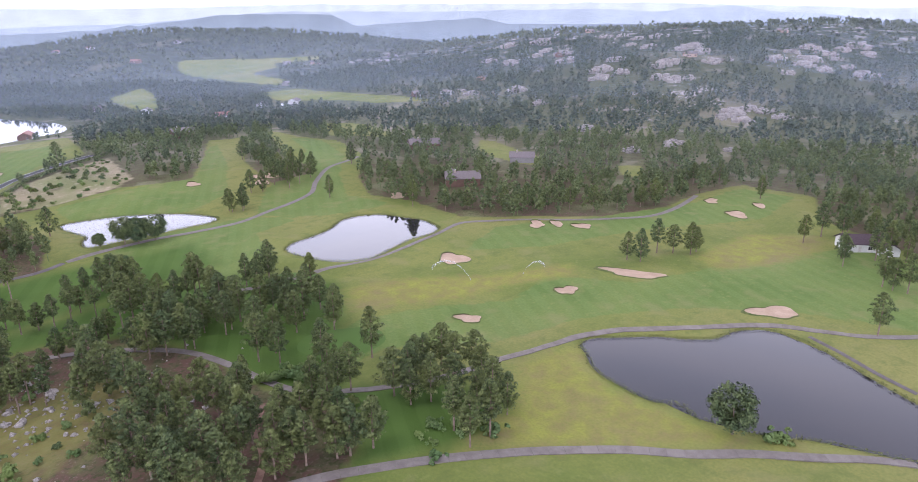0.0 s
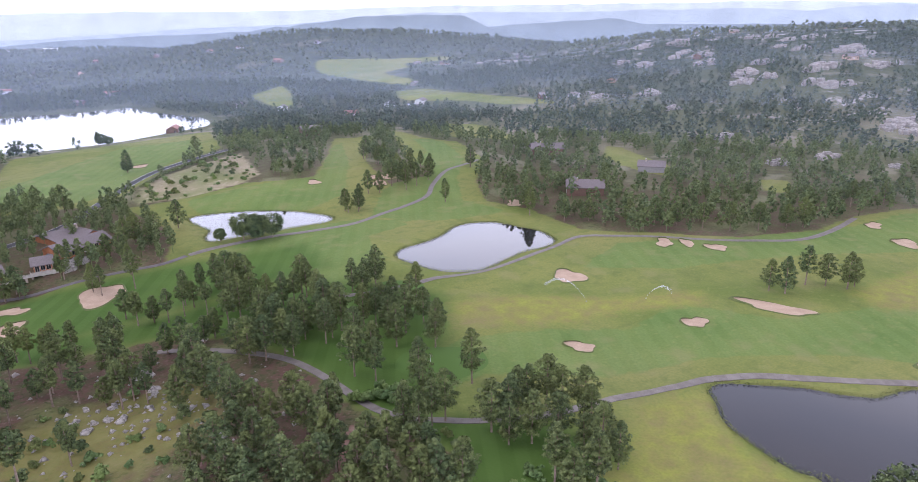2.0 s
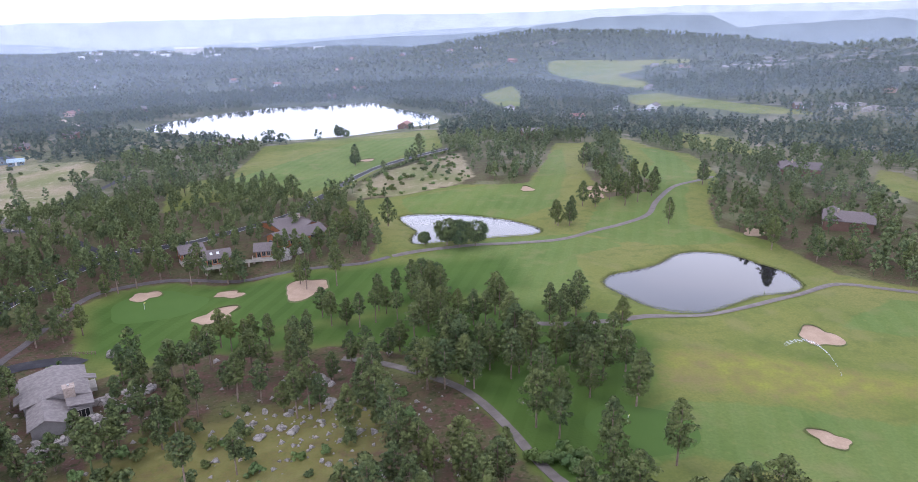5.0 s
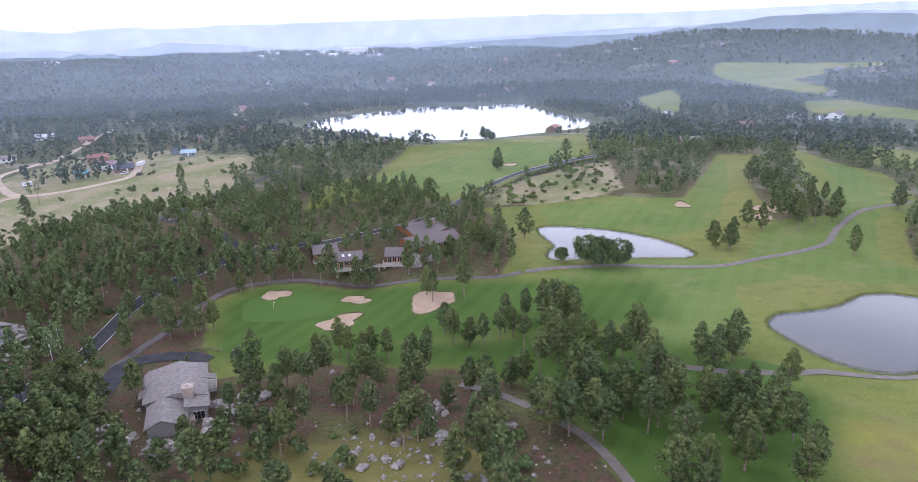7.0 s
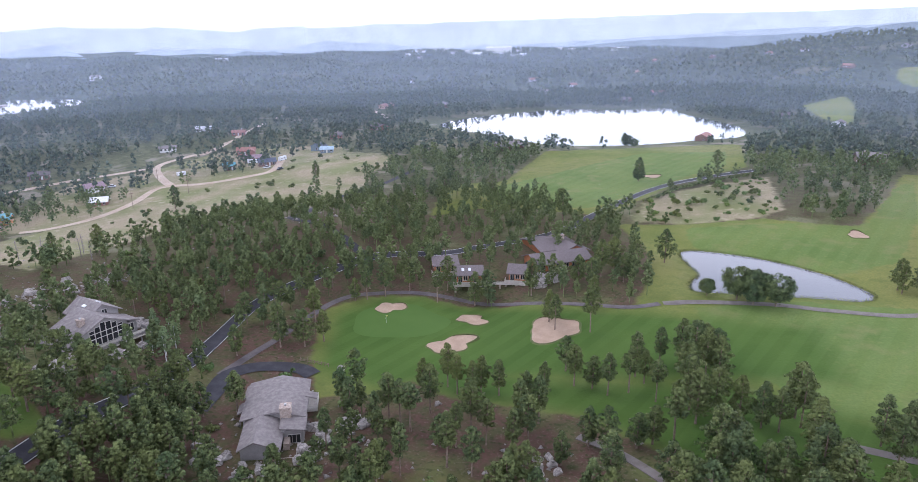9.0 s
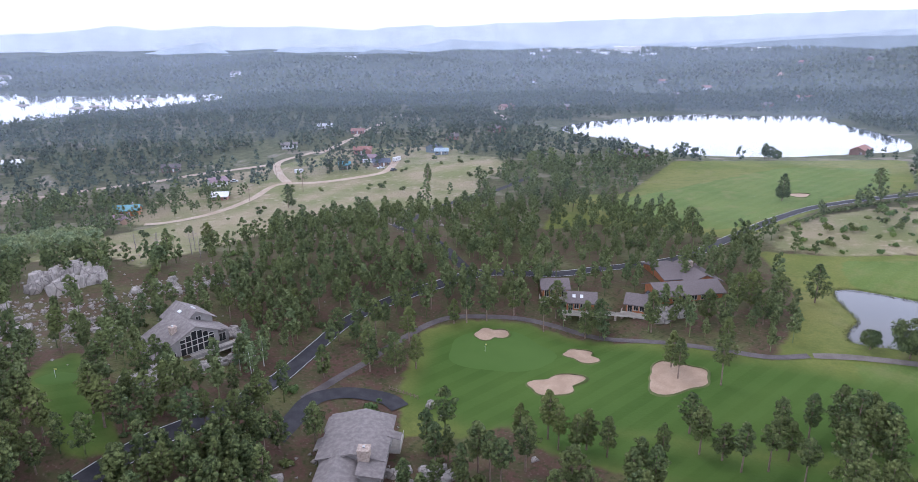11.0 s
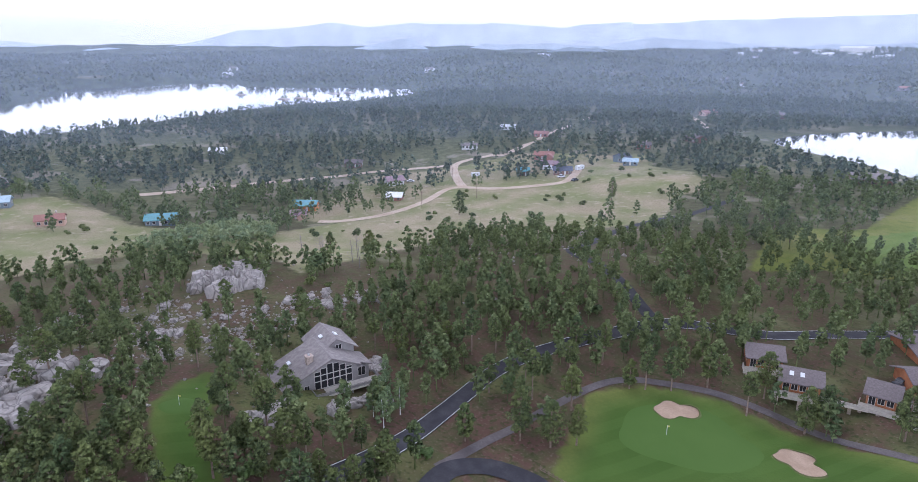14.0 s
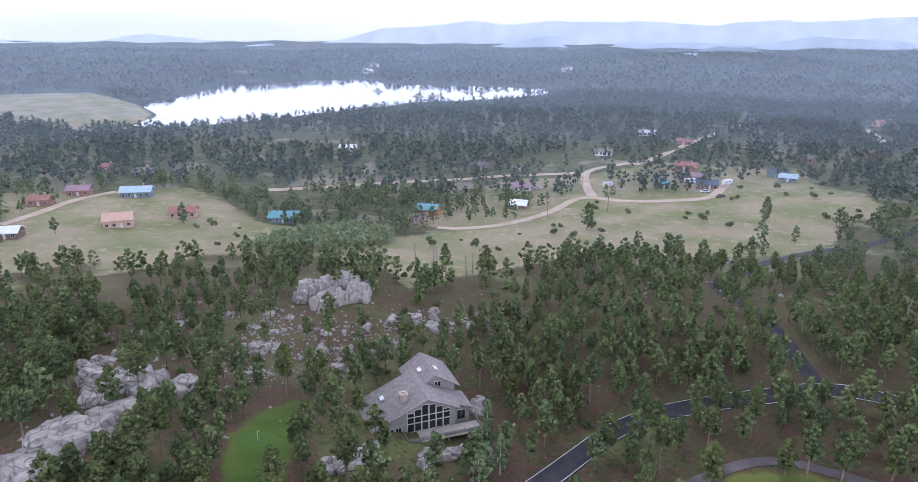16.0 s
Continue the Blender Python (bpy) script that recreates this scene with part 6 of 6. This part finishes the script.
for poly, count in ((CLEARING, 60), (WOOD_SLOPE, 16), (WOOD_HOUSE, 50), (WOOD_LEFT, 60), (MEADOW, 50), (SCRUB, 60)):
    p = free(scatter(poly, 0.02, 2.0))[:count]
    for x, y in p:
        bush(x, y, int(rng.integers(4)) if poly is not MEADOW else int(rng.integers(2, 4)), float(rng.uniform(0.6, 1.2)))
for x, y in rng.normal((37, 83), (3.4, 1.9), (14, 2)):
    bush(x, y, 1, float(rng.uniform(0.8, 1.1)), "bright green shrub bed beside the putting green")
for x, y in rng.normal((50, 36), (5.5, 4.0), (16, 2)):
    bush(x, y, 0, float(rng.uniform(0.7, 1.2)), "lush green undergrowth below the pines")

def round_crown(high, wide, clumps=95):
    d = rng.normal(0, 1, (clumps, 3))
    d /= np.linalg.norm(d, axis=1)[:, None]
    c = d * (rng.uniform(0.45, 1.0, clumps) ** 0.5)[:, None] * (wide * 0.78, wide * 0.78, high * 0.36) + (0, 0, high * 0.52)
    v, f, soft = tufts(c, np.full(clumps, wide * 0.25), 56, 0.24, rng, 0.9)
    return raw_mesh("crown", v, f, LEAF_DARK, soft)


broad = [round_crown(9.5, 4.6), round_crown(7.5, 3.8)]


def broad_tree(x, y, k, s, label):
    ob = tagged(new("broadleaf_tree"), label, "tree", "round trees by the water")
    ob.location, ob.scale, ob.rotation_euler = (x, y, at(x, y) - 0.1), (s, s, s), (0, 0, float(rng.uniform(0, 6.28)))
    new("crown", broad[k]).parent = ob
    sv, sf = stem(6, 0.2, 0.3, rng)
    mesh_object("trunk", sv, sf, BARK, ob)


for x, y, k, s in ((35, 214, 1, 0.75), (43, 212, 0, 1.2), (48, 214, 1, 1.25), (53, 209, 0, 1.15), (47, 209, 1, 1.0)):
    broad_tree(x, y, k, s, "rounded dark green tree on the pond's headland")
broad_tree(88, 0, 0, 1.22, "big rounded tree standing at the pond's edge")
for x, y in ((93, -7), (91, -6)):
    bush(x, y, 0, 1.2, "leggy green shrub between path and pond")
for x, y, k, s in ((20, 476, 0, 1.0), (24, 470, 1, 0.9), (22, 363, 0, 0.8)):
    broad_tree(x, y, k, s, "rounded dark tree near the lake shore")

# willows in the damp hollow, counted by nobody
p = scatter(WILLOW, 0.09, 1.8)
vs, fs, top = [], [], 0
for x, y in p:
    h = rng.uniform(2.8, 5.0)
    c = np.stack([x + rng.normal(0, 0.9, 7), y + rng.normal(0, 0.9, 7), at(x, y) + rng.uniform(0.3, 0.85, 7) * h], 1)
    v, f, soft = tufts(c, np.full(7, 0.9), 16, 0.5, rng, 1.2)
    vs.append(v)
    fs.append(f + top)
    top += len(v)
tagged(new("willow_thicket", raw_mesh("willow_thicket", np.concatenate(vs), np.concatenate(fs), WILLOW_LEAF)), "pale green willow thicket in the meadow hollow", "thicket", kind="stuff")

# reeds along the banks, and a hedge along the road
vs, fs, top = [], [], 0
for curve, level, steep in WATERS[:3]:
    loop = curve + curve[:1]
    for (ax, ay), (bx, by) in zip(loop, loop[1:]):
        for _ in range(max(1, int(math.hypot(bx - ax, by - ay) * 10))):
            t = rng.uniform()
            x, y = ax + (bx - ax) * t + rng.normal(0, 0.5), ay + (by - ay) * t + rng.normal(0, 0.5)
            v, f, soft = tufts(np.array([(x, y, level + 0.25)]), np.array([0.2]), 4, 0.13, rng, 1.2)
            vs.append(v)
            fs.append(f + top)
            top += len(v)
tagged(new("reeds", raw_mesh("reeds", np.concatenate(vs), np.concatenate(fs), REED)), "dark reeds and long grass along the pond banks", "reeds", kind="stuff")
vs, fs, top = [], [], 0
for t in np.arange(0, 1, 0.012):
    x, y = np.interp(t, [0, 0.35, 0.7, 1], [20, 36, 58, 84]) + 3, np.interp(t, [0, 0.35, 0.7, 1], [322, 345, 362, 381])
    v, f, soft = tufts(np.array([(x + rng.normal(0, 0.5), y - 3 + rng.normal(0, 0.5), at(x, y - 3) + 0.8)]), np.array([1.1]), 26, 0.45, rng)
    vs.append(v)
    fs.append(f + top)
    top += len(v)
tagged(new("hedge", raw_mesh("hedge", np.concatenate(vs), np.concatenate(fs), PINE)), "dark clipped hedge along the grey road", "hedge", kind="stuff")

# bare dead pines above the meadow
for x, y in ((-205, 222), (-199, 216), (-190, 226), (-212, 218), (-184, 218), (-176, 214)):
    ob = tagged(new("dead_tree"), "bare grey dead pine at the meadow's edge", "tree", "dead pines")
    ob.location = (x, y, at(x, y) - 0.1)
    c = np.stack([rng.normal(0, 1.5, 30), rng.normal(0, 1.5, 30), rng.uniform(2, 8, 30)], 1)
    sv, sf = stem(9, 0.16, float(rng.uniform(-0.5, 0.5)), rng, c)
    mesh_object("trunk", sv, sf, DEAD, ob)

# islets in the reservoir
for x, y in [(-779, 579), (-688, 578), (-680, 599), (-701, 670), (-696, 691)]:
    ob = tagged(new("islet"), "low rocky islet with a few pines in the reservoir", "islet", "islets")
    ob.location = (x, y, WATERS[4][1])
    me = rocks[int(rng.integers(len(rocks)))].copy()
    base_ob = new("rock", me)
    base_ob.parent, base_ob.scale = ob, (11, 7, 1.6)
    c, v, f, soft = pine_crown(rng, 4.5, 1.6, 0.1, 12, 12, 0.6)
    for k in range(3):
        tree = new("pine", raw_mesh("pine", v + (rng.uniform(-7, 7), rng.uniform(-4, 4), 0.3), f, PINE_FAR))
        tree.parent = ob

# a low rail fence beside the green
ob = tagged(new("rail_fence"), "low weathered wooden rail fence beside the green", "fence")
fence = [(-71, 161), (-63, 160)]
(ax, ay), (bx, by) = fence
for k in range(9):
    x, y = ax + (bx - ax) * k / 8, ay + (by - ay) * k / 8
    post = part("post", box(-0.07, 0.07, -0.07, 0.07, -0.2, 1.0), BARK, ob)
    post.location = (x, y, at(x, y))
length, turn = math.hypot(bx - ax, by - ay), math.atan2(by - ay, bx - ax)
for z in (0.45, 0.85):
    rail = part("rail", box(0, length, -0.04, 0.04, 0, 0.09), BARK, ob)
    rail.location, rail.rotation_euler = (ax, ay, min(at(ax, ay), at(bx, by)) + z), (0, 0, turn)

# ---------------------------------------------------------------- sprinklers, flags, posts
g = Graph("water_spray", 0.5, 0.0, 0.3)
g.out.inputs["Alpha"].default_value = 0.15
SPRAY = g.done((0.85, 0.87, 0.9))
for (x, y), (dx, dy), reach in zip([(110, 96), (125, 87)], ((-4, 16), (10, -2)), (15, 9)):
    ob = tagged(new("sprinkler"), "turf sprinkler throwing a white arc of water", "sprinkler", "sprinklers")
    ob.location = (x, y, at(x, y))
    bm = bmesh.new()
    bmesh.ops.create_cone(bm, cap_ends=True, segments=10, radius1=0.12, radius2=0.06, depth=0.5, matrix=pose(0, 0, 0.25))
    part("head", bm, METAL, ob)
    d = Vector((dx, dy)).normalized()
    for sign, far in ((1, reach),):
        verts, faces = [], []
        for k in range(15):
            t = k / 14
            r = 0.04 + 0.55 * t
            p = d * far * t * sign
            z = 0.5 + 4 * far * 0.28 * t * (1 - t * 0.95)
            verts += [(p.x + r * math.cos(a) * d.y, p.y - r * math.cos(a) * d.x, z + r * math.sin(a)) for a in (0, 1.57, 3.14, 4.71)]
        for k in range(14):
            faces += [(4 * k + j, 4 * k + (j + 1) % 4, 4 * k + 4 + (j + 1) % 4, 4 * k + 4 + j) for j in range(4)]
        mesh_object("water_jet", verts, faces, SPRAY, ob, "thin white arc of water")
FLAG = paint("flag_cloth", (0.7, 0.65, 0.2))
for x, y in ((-56, 186), (54, 90), (-128, 121)):
    ob = site("flagstick", x, y, 30, "white flagstick standing in the putting green", "flagstick", at(x, y) + 0.1, "flagsticks")
    part("pole", box(-0.03, 0.03, -0.03, 0.03, 0, 2.2), CAR_WHITE, ob)
    part("flag", box(0.03, 0.5, -0.012, 0.012, 1.85, 2.18), FLAG, ob)
for x, y in ((-222, 343), (-262, 372), (-239, 318)):
    ob = site("utility_pole", x, y, 40, "thin wooden utility pole in the meadow", "pole", None, "utility poles")
    part("mast", box(-0.12, 0.12, -0.12, 0.12, 0, 8.5), BARK, ob)
    part("crossarm", box(-1.1, 1.1, -0.07, 0.07, 7.6, 7.8), BARK, ob)

# white edge lines of the lane
for side in (-2.2, 2.2):
    pts = np.array(rounded(ROAD_MAIN, False, 3))
    t = np.gradient(pts, axis=0)
    t /= np.hypot(*t.T)[:, None]
    ribbon("road_line", [tuple(q) for q in pts + np.stack([-t[:, 1], t[:, 0]], 1) * side], 0.13, WHITE_LINE, 0.26, "white painted edge line of the lane", "road line", 2)

# ---------------------------------------------------------------- slabs of the near cart paths
paved("path", PATH_NEAR, 2.5, PATH_GREY, "cart path of grey concrete slabs with patched joints")
paved("path", PATH_RIGHT, 2.1, PATH_GREY, "cart path of grey concrete slabs round the pond")
